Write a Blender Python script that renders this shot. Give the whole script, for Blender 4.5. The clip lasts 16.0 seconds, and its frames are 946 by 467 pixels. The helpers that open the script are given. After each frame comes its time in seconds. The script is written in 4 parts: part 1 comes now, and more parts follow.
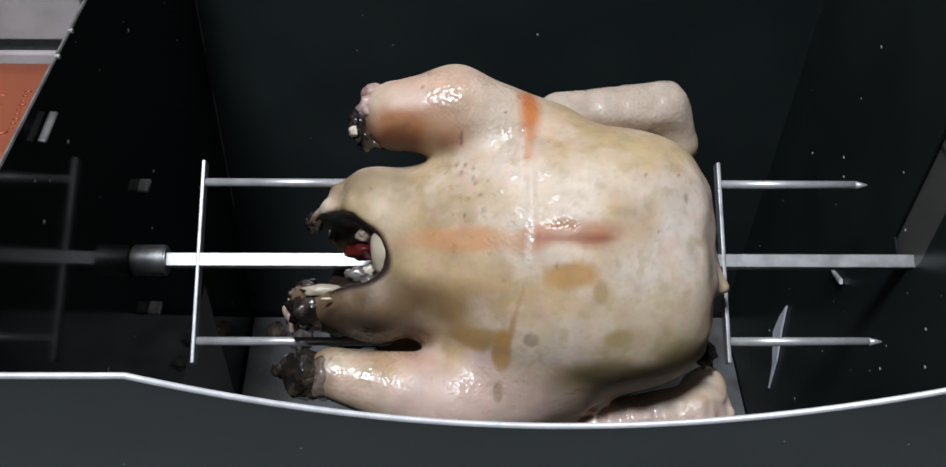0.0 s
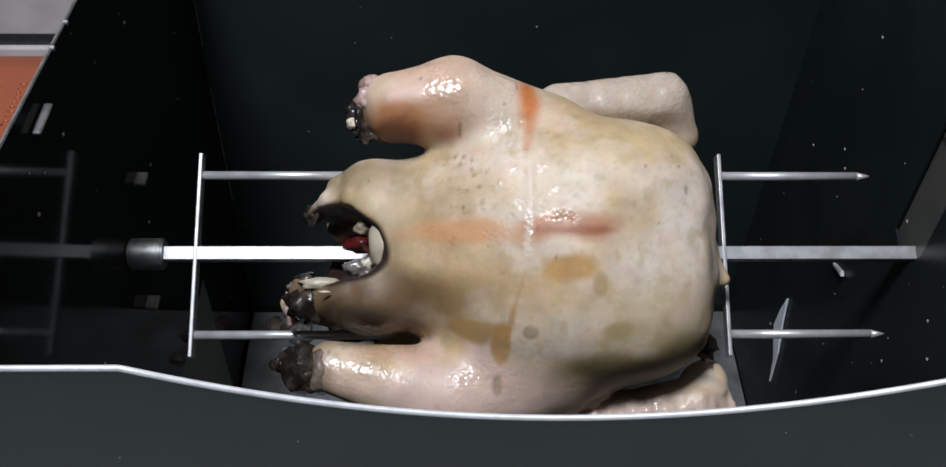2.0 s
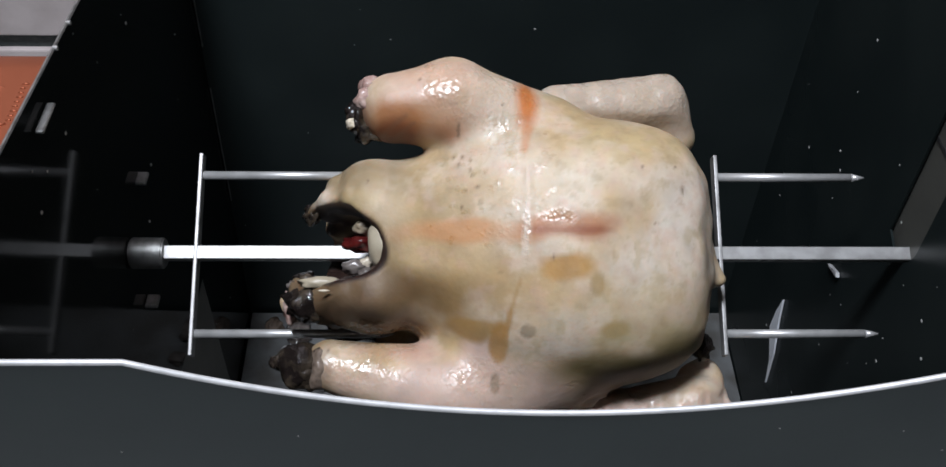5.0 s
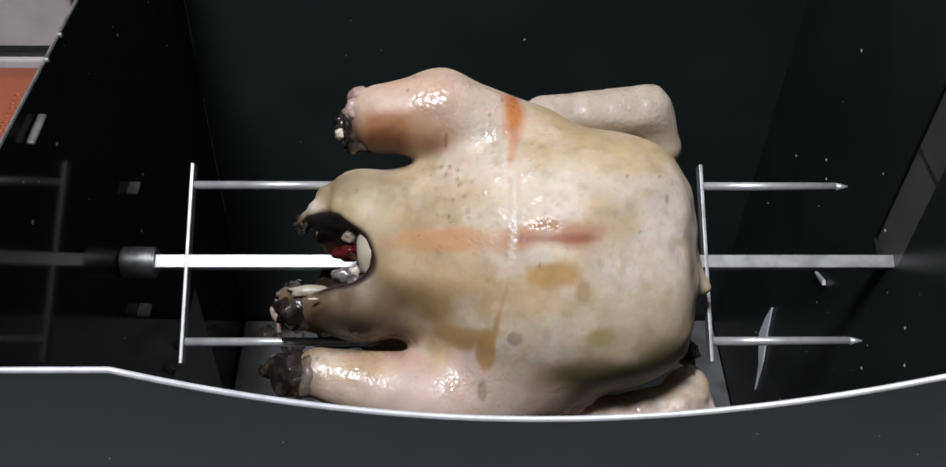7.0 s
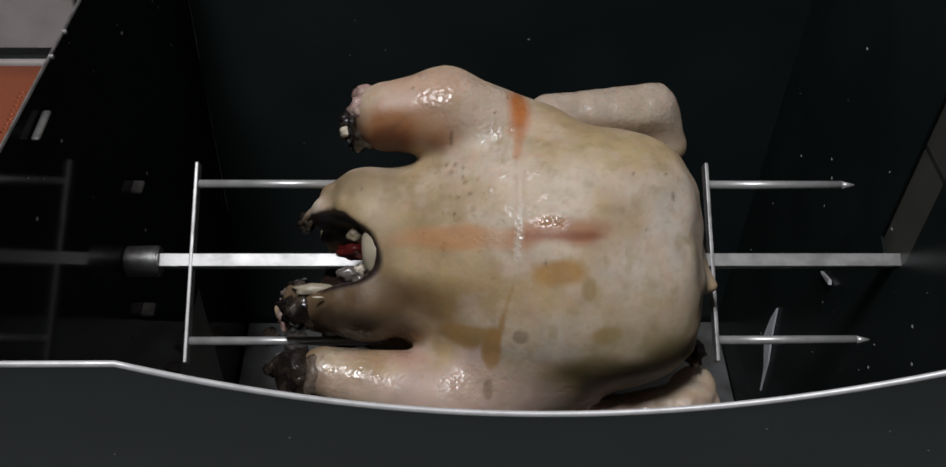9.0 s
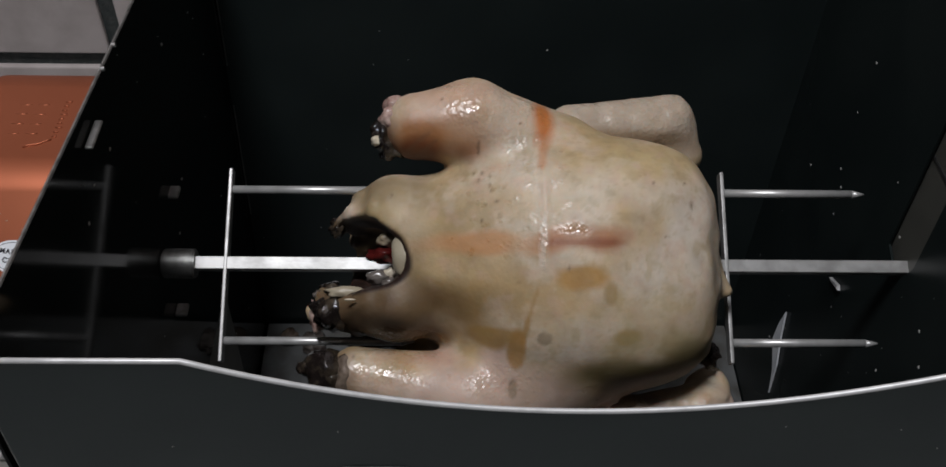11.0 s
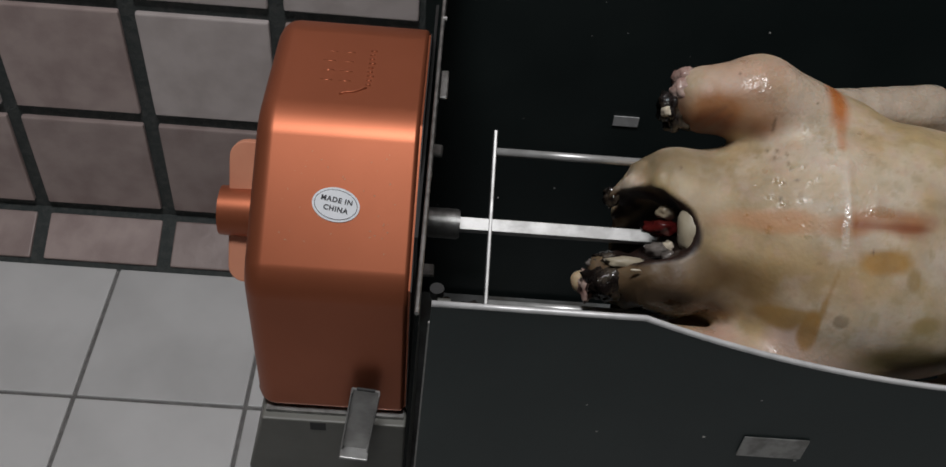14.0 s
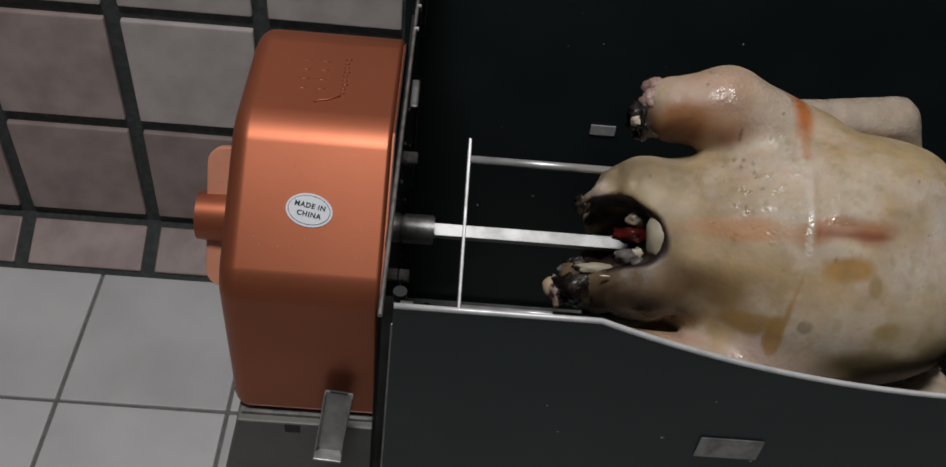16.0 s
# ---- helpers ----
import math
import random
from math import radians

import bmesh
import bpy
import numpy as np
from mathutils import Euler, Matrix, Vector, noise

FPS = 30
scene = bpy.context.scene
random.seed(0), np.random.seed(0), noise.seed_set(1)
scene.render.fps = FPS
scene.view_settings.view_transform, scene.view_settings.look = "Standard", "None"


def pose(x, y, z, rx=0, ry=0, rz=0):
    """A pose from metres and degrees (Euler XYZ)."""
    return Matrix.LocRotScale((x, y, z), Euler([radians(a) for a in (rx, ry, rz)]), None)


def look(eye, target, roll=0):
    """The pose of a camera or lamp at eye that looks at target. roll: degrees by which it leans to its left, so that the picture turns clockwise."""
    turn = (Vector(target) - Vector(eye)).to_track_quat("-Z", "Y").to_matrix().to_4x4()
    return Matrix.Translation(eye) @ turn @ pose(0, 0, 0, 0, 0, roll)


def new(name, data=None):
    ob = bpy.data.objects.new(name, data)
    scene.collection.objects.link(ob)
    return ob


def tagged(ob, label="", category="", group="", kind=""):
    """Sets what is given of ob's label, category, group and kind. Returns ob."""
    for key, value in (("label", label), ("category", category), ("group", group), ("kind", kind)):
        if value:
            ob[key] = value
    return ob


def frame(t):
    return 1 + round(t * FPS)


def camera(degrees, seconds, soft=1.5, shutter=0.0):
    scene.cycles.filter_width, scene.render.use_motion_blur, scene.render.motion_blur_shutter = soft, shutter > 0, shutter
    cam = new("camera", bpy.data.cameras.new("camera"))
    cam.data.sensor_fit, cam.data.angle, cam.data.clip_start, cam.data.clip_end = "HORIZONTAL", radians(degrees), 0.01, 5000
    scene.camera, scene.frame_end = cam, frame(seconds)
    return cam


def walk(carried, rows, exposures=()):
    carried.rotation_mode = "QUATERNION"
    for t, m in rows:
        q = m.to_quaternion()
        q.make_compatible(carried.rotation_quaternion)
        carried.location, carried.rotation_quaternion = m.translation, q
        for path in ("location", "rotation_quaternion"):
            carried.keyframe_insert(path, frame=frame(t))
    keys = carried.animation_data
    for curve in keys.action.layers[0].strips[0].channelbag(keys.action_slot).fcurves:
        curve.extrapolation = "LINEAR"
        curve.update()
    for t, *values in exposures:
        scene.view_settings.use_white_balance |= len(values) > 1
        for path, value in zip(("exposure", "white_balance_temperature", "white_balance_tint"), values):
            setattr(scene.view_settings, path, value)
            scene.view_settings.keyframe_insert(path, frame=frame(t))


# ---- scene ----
cam = camera(50.0, 16.0, shutter=0.3)
PATH = [
    (0, (-0.022, -0.396, 1.029), (0.024, 0.967, -0.434), 1.6),
    (0.5, (-0.023, -0.395, 1.029), (0.024, 0.971, -0.431), 1.5),
    (1, (-0.023, -0.395, 1.03), (0.024, 0.971, -0.43), 1.5),
    (1.5, (-0.022, -0.395, 1.027), (0.023, 0.964, -0.44), 1.5),
    (2, (-0.021, -0.395, 1.025), (0.024, 0.962, -0.443), 1.4),
    (2.5, (-0.023, -0.396, 1.025), (0.032, 0.961, -0.443), 1.7),
    (3, (-0.024, -0.394, 1.025), (0.029, 0.963, -0.443), 1.7),
    (3.5, (-0.021, -0.398, 1.028), (0.029, 0.96, -0.439), 1.6),
    (4, (-0.022, -0.397, 1.027), (0.026, 0.963, -0.438), 1.6),
    (6.5, (-0.018, -0.405, 1.028), (0.036, 0.965, -0.428), 1.8),
    (7, (-0.016, -0.404, 1.032), (0.038, 0.97, -0.42), 1.7),
    (7.5, (-0.015, -0.404, 1.033), (0.035, 0.969, -0.42), 1.6),
    (8, (-0.017, -0.404, 1.027), (0.04, 0.973, -0.421), 1.7),
    (10.5, (-0.019, -0.415, 1.036), (0.02, 0.969, -0.407), 1.3),
    (11, (-0.033, -0.42, 1.046), (0.017, 0.965, -0.397), 1.9),
    (11.5, (-0.064, -0.424, 1.047), (-0.013, 0.96, -0.396), 2.5),
    (12, (-0.096, -0.425, 1.041), (-0.036, 0.957, -0.403), 3.1),
    (12.5, (-0.142, -0.425, 1.037), (-0.084, 0.957, -0.408), 4.3),
    (13, (-0.178, -0.422, 1.033), (-0.139, 0.948, -0.424), 4.7),
    (13.5, (-0.194, -0.421, 1.025), (-0.138, 0.939, -0.44), 5.7),
    (14, (-0.198, -0.423, 1.027), (-0.135, 0.939, -0.436), 6.0),
    (14.5, (-0.196, -0.424, 1.027), (-0.129, 0.941, -0.433), 6.3),
    (15, (-0.191, -0.425, 1.03), (-0.121, 0.943, -0.427), 6.3),
    (15.5, (-0.195, -0.43, 1.033), (-0.125, 0.943, -0.42), 6.6),
    (16, (-0.188, -0.431, 1.035), (-0.108, 0.943, -0.416), 6.8),
]
EXPOSURES = [(0, -0.07, 5900, 11), (4, -0.08, 5900, 11), (6.5, 0.0, 6000, 12), (7, -0.06, 6000, 12), (7.5, -0.40, 6200, 12), (8, -0.74, 6350, 12), (10.5, -0.92, 6350, 12), (12, -0.93, 6450, 12), (14, -1.03, 6500, 11), (16, -1.07, 6500, 11)]
walk(cam, [(t, look(eye, target, roll)) for t, eye, target, roll in PATH], EXPOSURES)
LAMP_AT, LAMP_WATTS = (-0.31, -0.30, 2.38), 42.0
FORK_DEG, CHICKEN_DEG = 30.0, 39.0

# ---- world, lamp ----
world = bpy.data.worlds.new("night")
scene.world = world
world.use_nodes = True
world.node_tree.nodes["Background"].inputs[0].default_value = (0.62, 0.76, 0.82, 1)
world.node_tree.nodes["Background"].inputs[1].default_value = 0.08


def area_lamp(name, eye, target, size, watts, colour):
    data = bpy.data.lights.new(name, "AREA")
    data.shape, data.size, data.energy, data.color = "DISK", size, watts, colour
    ob = new(name, data)
    ob.matrix_world = look(eye, target)
    return ob


area_lamp("ceiling_lamp_light", LAMP_AT, (0.0, 0.0, 0.55), 0.36, LAMP_WATTS, (0.985, 0.99, 1.0))

# ---- materials ----


def mat(name, colour, rough=0.5, metal=0.0, spec=0.5, second=None, scale=40.0, mix=(0.4, 0.65), bump=0.0, bump_scale=200.0,
        rough2=None, coat=0.0, random_tint=0.0, detail=4.0, dist=0.001):
    """A principled surface with two scales of noise: colour patches and fine relief."""
    m = bpy.data.materials.new(name)
    m.use_nodes = True
    nt = m.node_tree
    b = nt.nodes["Principled BSDF"]
    b.inputs["Roughness"].default_value = rough
    b.inputs["Metallic"].default_value = metal
    b.inputs["Specular IOR Level"].default_value = spec
    b.inputs["Coat Weight"].default_value = coat
    b.inputs["Coat Roughness"].default_value = 0.08
    second = second or tuple(c * 0.8 for c in colour)
    co = nt.nodes.new("ShaderNodeTexCoord")
    n = nt.nodes.new("ShaderNodeTexNoise")
    n.inputs["Scale"].default_value, n.inputs["Detail"].default_value = scale, detail
    nt.links.new(co.outputs["Object"], n.inputs["Vector"])
    ramp = nt.nodes.new("ShaderNodeMapRange")
    ramp.inputs["From Min"].default_value, ramp.inputs["From Max"].default_value = mix
    nt.links.new(n.outputs["Fac"], ramp.inputs["Value"])
    mx = nt.nodes.new("ShaderNodeMix")
    mx.data_type = "RGBA"
    mx.inputs["A"].default_value, mx.inputs["B"].default_value = (*colour, 1), (*second, 1)
    nt.links.new(ramp.outputs["Result"], mx.inputs["Factor"])
    last = mx.outputs["Result"]
    if random_tint:
        info = nt.nodes.new("ShaderNodeObjectInfo")
        mr = nt.nodes.new("ShaderNodeMapRange")
        mr.inputs["To Min"].default_value, mr.inputs["To Max"].default_value = 1 - random_tint, 1 + random_tint
        nt.links.new(info.outputs["Random"], mr.inputs["Value"])
        hsv = nt.nodes.new("ShaderNodeHueSaturation")
        nt.links.new(mr.outputs["Result"], hsv.inputs["Value"])
        nt.links.new(last, hsv.inputs["Color"])
        last = hsv.outputs["Color"]
    nt.links.new(last, b.inputs["Base Color"])
    if rough2 is not None:
        rr = nt.nodes.new("ShaderNodeMapRange")
        rr.inputs["From Min"].default_value, rr.inputs["From Max"].default_value = 0.35, 0.7
        rr.inputs["To Min"].default_value, rr.inputs["To Max"].default_value = rough, rough2
        n3 = nt.nodes.new("ShaderNodeTexNoise")
        n3.inputs["Scale"].default_value = scale * 0.4
        nt.links.new(co.outputs["Object"], n3.inputs["Vector"])
        nt.links.new(n3.outputs["Fac"], rr.inputs["Value"])
        nt.links.new(rr.outputs["Result"], b.inputs["Roughness"])
    if bump:
        n2 = nt.nodes.new("ShaderNodeTexNoise")
        n2.inputs["Scale"].default_value, n2.inputs["Detail"].default_value = bump_scale, 3
        nt.links.new(co.outputs["Object"], n2.inputs["Vector"])
        bp = nt.nodes.new("ShaderNodeBump")
        bp.inputs["Strength"].default_value, bp.inputs["Distance"].default_value = bump, dist
        nt.links.new(n2.outputs["Fac"], bp.inputs["Height"])
        nt.links.new(bp.outputs["Normal"], b.inputs["Normal"])
    return m


ENAMEL = mat("black_enamel", (0.0065, 0.0080, 0.0080), 0.045, spec=0.035, second=(0.0085, 0.0100, 0.0098), scale=14, rough2=0.11, bump=0.03, bump_scale=40)
RIGHT_ENAMEL = mat("dull_black_enamel", (0.0105, 0.0145, 0.0145), 0.26, spec=0.06, second=(0.014, 0.0185, 0.0180), scale=12, rough2=0.4, bump=0.04, bump_scale=80)
BACK_ENAMEL = mat("greasy_black_enamel", (0.0140, 0.0200, 0.0200), 0.32, spec=0.4, second=(0.020, 0.0275, 0.0270), scale=9, rough2=0.5, bump=0.08, bump_scale=150)
PANEL = mat("dark_grey_powder_coat", (0.027, 0.040, 0.041), 0.42, spec=0.3, second=(0.035, 0.050, 0.050), scale=12, rough2=0.5, bump=0.10, bump_scale=900, dist=0.0003)
EDGE = mat("bare_sheet_edge", (0.66, 0.66, 0.66), 0.40, metal=0.3, second=(0.54, 0.54, 0.54), scale=120, bump=0.2, bump_scale=500, dist=0.0003)
COPPER = mat("copper_metallic_paint", (0.395, 0.120, 0.058), 0.44, metal=0.68, spec=0.45, second=(0.350, 0.104, 0.049), scale=10, bump=0.06, bump_scale=1400, rough2=0.40, dist=0.0003)
KNOB = mat("salmon_plastic", (0.66, 0.28, 0.17), 0.5, second=(0.60, 0.24, 0.145), scale=30, bump=0.05, bump_scale=900)
STEEL = mat("brushed_steel", (0.41, 0.407, 0.400), 0.50, metal=0.76, second=(0.30, 0.297, 0.288), scale=90, bump=0.25, bump_scale=700, rough2=0.42, dist=0.0003)
DULL_STEEL = mat("dull_galvanised_steel", (0.36, 0.36, 0.35), 0.45, metal=0.9, second=(0.22, 0.22, 0.21), scale=160, bump=0.3, bump_scale=600, dist=0.0004)
RUBBER = mat("black_gasket", (0.012, 0.012, 0.012), 0.6, second=(0.02, 0.02, 0.02))
WALL_TILE = mat("taupe_wall_tile", (0.40, 0.315, 0.295), 0.42, second=(0.31, 0.235, 0.220), scale=22, bump=0.25, bump_scale=90, random_tint=0.14, dist=0.0015)
WALL_TILE_PALE = mat("grey_wall_tile", (0.53, 0.47, 0.455), 0.4, second=(0.44, 0.385, 0.370), scale=22, bump=0.25, bump_scale=90, random_tint=0.10, dist=0.0015)
GROUT_DARK = mat("dark_grout", (0.040, 0.048, 0.047), 0.85, second=(0.065, 0.07, 0.067), scale=130, bump=0.6, bump_scale=350, dist=0.002)
FLOOR_TILE = mat("pale_grey_floor_tile", (0.66, 0.66, 0.655), 0.34, second=(0.56, 0.56, 0.555), scale=7, bump=0.06, bump_scale=60, random_tint=0.05, rough2=0.5)
GROUT_GREY = mat("grey_grout", (0.15, 0.145, 0.14), 0.85, second=(0.21, 0.205, 0.20), scale=90, bump=0.4, bump_scale=300)
PLASTER = mat("plain_plaster", (0.30, 0.30, 0.29), 0.8, second=(0.26, 0.26, 0.25), scale=5, bump=0.2, bump_scale=80)
WHITE = mat("white_sticker_paper", (0.75, 0.77, 0.80), 0.35, second=(0.68, 0.71, 0.75), scale=60)
INK = mat("black_ink", (0.015, 0.015, 0.02), 0.5)
TRAY = mat("drip_tray_metal", (0.145, 0.15, 0.15), 0.45, metal=0.2, second=(0.085, 0.082, 0.075), scale=35, bump=0.25, bump_scale=60, rough2=0.5, dist=0.002)
SLOT_PLATE = mat("dark_grey_sheet", (0.062, 0.062, 0.054), 0.5, second=(0.048, 0.048, 0.042), scale=30, bump=0.1, bump_scale=200)
PRONG = mat("polished_prong_steel", (0.60, 0.60, 0.59), 0.36, metal=0.5, second=(0.48, 0.48, 0.47), scale=90, bump=0.1, bump_scale=500, dist=0.0003)
GREY_PLATE = mat("grey_sheet_metal", (0.155, 0.155, 0.138), 0.5, second=(0.125, 0.125, 0.110), scale=30, bump=0.1, bump_scale=200)
DROPS = mat("dried_splashes", (0.45, 0.45, 0.43), 0.4, second=(0.3, 0.3, 0.28))
CHAR = mat("charred_bone_end", (0.012, 0.009, 0.008), 0.13, spec=0.6, second=(0.060, 0.046, 0.032), scale=90, mix=(0.45, 0.65), bump=0.5, bump_scale=260, dist=0.003)
FOLD = mat("pink_torn_skin", (0.50, 0.385, 0.330), 0.25, second=(0.32, 0.195, 0.165), scale=120, bump=0.5, bump_scale=260, dist=0.002)
MEAT = mat("raw_dark_red_meat", (0.055, 0.006, 0.006), 0.20, second=(0.10, 0.012, 0.010), scale=150, bump=0.4, bump_scale=220, dist=0.002)
CREAM = mat("creamy_skin_fold", (0.40, 0.35, 0.255), 0.42, second=(0.29, 0.235, 0.16), scale=60, bump=0.15, bump_scale=160, dist=0.002)
ORGAN = mat("grey_wet_giblet", (0.17, 0.15, 0.135), 0.16, second=(0.055, 0.043, 0.038), scale=140, bump=0.4, bump_scale=180, dist=0.002)
SINEW = mat("wet_brown_sinew", (0.20, 0.155, 0.12), 0.18, second=(0.065, 0.047, 0.035), scale=130, bump=0.4, bump_scale=220, dist=0.002)
FAT = mat("pale_wet_fat", (0.62, 0.55, 0.42), 0.24, second=(0.42, 0.36, 0.29), scale=90, bump=0.4, bump_scale=200, dist=0.002)


def skin_material():
    """Wet raw poultry skin: the colour attribute with pores, and fine wrinkles as relief."""
    m = bpy.data.materials.new("raw_chicken_skin")
    m.use_nodes = True
    nt = m.node_tree
    b = nt.nodes["Principled BSDF"]
    at = nt.nodes.new("ShaderNodeVertexColor")
    at.layer_name = "skin"
    co = nt.nodes.new("ShaderNodeTexCoord")
    n = nt.nodes.new("ShaderNodeTexNoise")
    n.inputs["Scale"].default_value, n.inputs["Detail"].default_value = 70, 8
    nt.links.new(co.outputs["Object"], n.inputs["Vector"])
    mr = nt.nodes.new("ShaderNodeMapRange")
    mr.inputs["From Min"].default_value, mr.inputs["From Max"].default_value = 0.3, 0.7
    mr.inputs["To Min"].default_value, mr.inputs["To Max"].default_value = 0.86, 1.10
    nt.links.new(n.outputs["Fac"], mr.inputs["Value"])
    hsv = nt.nodes.new("ShaderNodeHueSaturation")
    nt.links.new(mr.outputs["Result"], hsv.inputs["Value"])
    nt.links.new(at.outputs["Color"], hsv.inputs["Color"])
    nt.links.new(hsv.outputs["Color"], b.inputs["Base Color"])
    vo = nt.nodes.new("ShaderNodeTexVoronoi")
    vo.inputs["Scale"].default_value = 420
    nt.links.new(co.outputs["Object"], vo.inputs["Vector"])
    big = nt.nodes.new("ShaderNodeTexNoise")
    big.inputs["Scale"].default_value, big.inputs["Detail"].default_value = 125, 4
    nt.links.new(co.outputs["Object"], big.inputs["Vector"])
    add = nt.nodes.new("ShaderNodeMath")
    add.operation = "MULTIPLY_ADD"
    add.inputs[1].default_value = 0.22
    nt.links.new(vo.outputs["Distance"], add.inputs[0])
    nt.links.new(big.outputs["Fac"], add.inputs[2])
    bp = nt.nodes.new("ShaderNodeBump")
    bp.inputs["Strength"].default_value, bp.inputs["Distance"].default_value = 0.2, 0.0020
    bs = nt.nodes.new("ShaderNodeMapRange")
    bs.inputs["To Min"].default_value, bs.inputs["To Max"].default_value = 0.13, 0.52
    nt.links.new(at.outputs["Alpha"], bs.inputs["Value"])
    nt.links.new(bs.outputs["Result"], bp.inputs["Strength"])
    nt.links.new(add.outputs[0], bp.inputs["Height"])
    nt.links.new(bp.outputs["Normal"], b.inputs["Normal"])
    wet = nt.nodes.new("ShaderNodeTexNoise")
    wet.inputs["Scale"].default_value = 120
    nt.links.new(co.outputs["Object"], wet.inputs["Vector"])
    wm = nt.nodes.new("ShaderNodeMath")
    wm.operation = "MULTIPLY_ADD"
    wm.inputs[1].default_value = 2.4
    nt.links.new(wet.outputs["Fac"], wm.inputs[0])
    nt.links.new(at.outputs["Alpha"], wm.inputs[2])
    wr = nt.nodes.new("ShaderNodeMapRange")
    wr.inputs["From Min"].default_value, wr.inputs["From Max"].default_value = 1.55, 2.50
    wr.inputs["To Min"].default_value, wr.inputs["To Max"].default_value = 0.50, 0.12
    nt.links.new(wm.outputs[0], wr.inputs["Value"])
    nt.links.new(wr.outputs["Result"], b.inputs["Roughness"])
    b.inputs["Subsurface Weight"].default_value = 0.25
    b.inputs["Subsurface Radius"].default_value = (0.006, 0.003, 0.002)
    b.inputs["Subsurface Scale"].default_value = 0.6
    b.inputs["Specular IOR Level"].default_value = 0.5
    return m


SKIN = skin_material()

# ---- mesh helpers ----


def link(name, bm, material, parent=None, label="", smooth=False):
    me = bpy.data.meshes.new(name)
    bmesh.ops.recalc_face_normals(bm, faces=bm.faces[:])
    if smooth == "flat":
        for e in bm.edges:
            e.smooth = e.calc_face_angle(0) < 0.7
    bm.to_mesh(me)
    bm.free()
    me.materials.append(material)
    if smooth is True:
        me.polygons.foreach_set("use_smooth", [True] * len(me.polygons))
    ob = new(name, me)
    if smooth == "flat":
        me.polygons.foreach_set("use_smooth", [True] * len(me.polygons))
        w = ob.modifiers.new("normals", "WEIGHTED_NORMAL")
        w.weight, w.keep_sharp = 100, True
    if parent:
        ob.parent = parent
    return tagged(ob, label)


def part(name, bm, material, parent, label="", smooth=False):
    return link(name, bm, material, parent, label, smooth)


def thing(name, label, category, at=(0, 0, 0), group="", kind=""):
    ob = new(name)
    ob.empty_display_size = 0.05
    ob.location = at
    bpy.context.view_layer.update()
    return tagged(ob, label, category, group, kind)


def box(x0, x1, y0, y1, z0, z1, bevel=0.0, seg=2, bm=None):
    bm = bm or bmesh.new()
    made = bmesh.ops.create_cube(bm, size=1, matrix=Matrix.LocRotScale(((x0 + x1) / 2, (y0 + y1) / 2, (z0 + z1) / 2), None, (x1 - x0, y1 - y0, z1 - z0)))
    if bevel:
        edges = list({e for v in made["verts"] for e in v.link_edges})
        bmesh.ops.bevel(bm, geom=edges, offset=bevel, segments=seg, affect="EDGES", profile=0.5)
    return bm


def prism(points, axis, a0, a1, bevel=0.0, seg=2, bm=None, which=None):
    """A plate or block: an outline extruded along x, y or z from a0 to a1."""
    bm = bm or bmesh.new()

    def at(p, a):
        return {"x": (a, p[0], p[1]), "y": (p[0], a, p[1]), "z": (p[0], p[1], a)}[axis]
    low, high = [bm.verts.new(at(p, a0)) for p in points], [bm.verts.new(at(p, a1)) for p in points]
    bm.faces.new(low), bm.faces.new(high[::-1])
    n = len(points)
    for i in range(n):
        bm.faces.new((low[i], high[i], high[(i + 1) % n], low[(i + 1) % n]))
    bmesh.ops.recalc_face_normals(bm, faces=bm.faces[:])
    if bevel:
        edges = [e for e in bm.edges if which is None or which(e)]
        bmesh.ops.bevel(bm, geom=edges, offset=bevel, segments=seg, affect="EDGES", profile=0.5)
    return bm


def rod(a, b, r0, r1=None, n=20, bm=None, tip=0.0):
    """A round bar from a to b; tip: the length of a pointed end beyond b."""
    bm = bm or bmesh.new()
    a, b = Vector(a), Vector(b)
    turn = (b - a).to_track_quat("Z", "Y").to_matrix().to_4x4()
    bmesh.ops.create_cone(bm, cap_ends=True, segments=n, radius1=r0, radius2=r0 if r1 is None else r1, depth=(b - a).length,
                          matrix=Matrix.Translation((a + b) / 2) @ turn)
    if tip:
        d = (b - a).normalized() * tip
        bmesh.ops.create_cone(bm, cap_ends=True, segments=n, radius1=r0, radius2=r0 * 0.25, depth=tip, matrix=Matrix.Translation(b + d / 2) @ turn)
    return bm


def sweep(points, r, n=8, bm=None):
    """A round bead along a line of points."""
    bm = bm or bmesh.new()
    rings = []
    pts = [Vector(p) for p in points]
    for i, p in enumerate(pts):
        d = (pts[min(i + 1, len(pts) - 1)] - pts[max(i - 1, 0)]).normalized()
        s = d.cross(Vector((0, 1, 0.001))).normalized()
        t = d.cross(s)
        rings.append([bm.verts.new(p + r * (math.cos(a) * s + math.sin(a) * t)) for a in [2 * math.pi * k / n for k in range(n)]])
    for u, v in zip(rings, rings[1:]):
        for k in range(n):
            bm.faces.new((u[k], u[(k + 1) % n], v[(k + 1) % n], v[k]))
    bm.faces.new(rings[0]), bm.faces.new(rings[-1][::-1])
    return bm


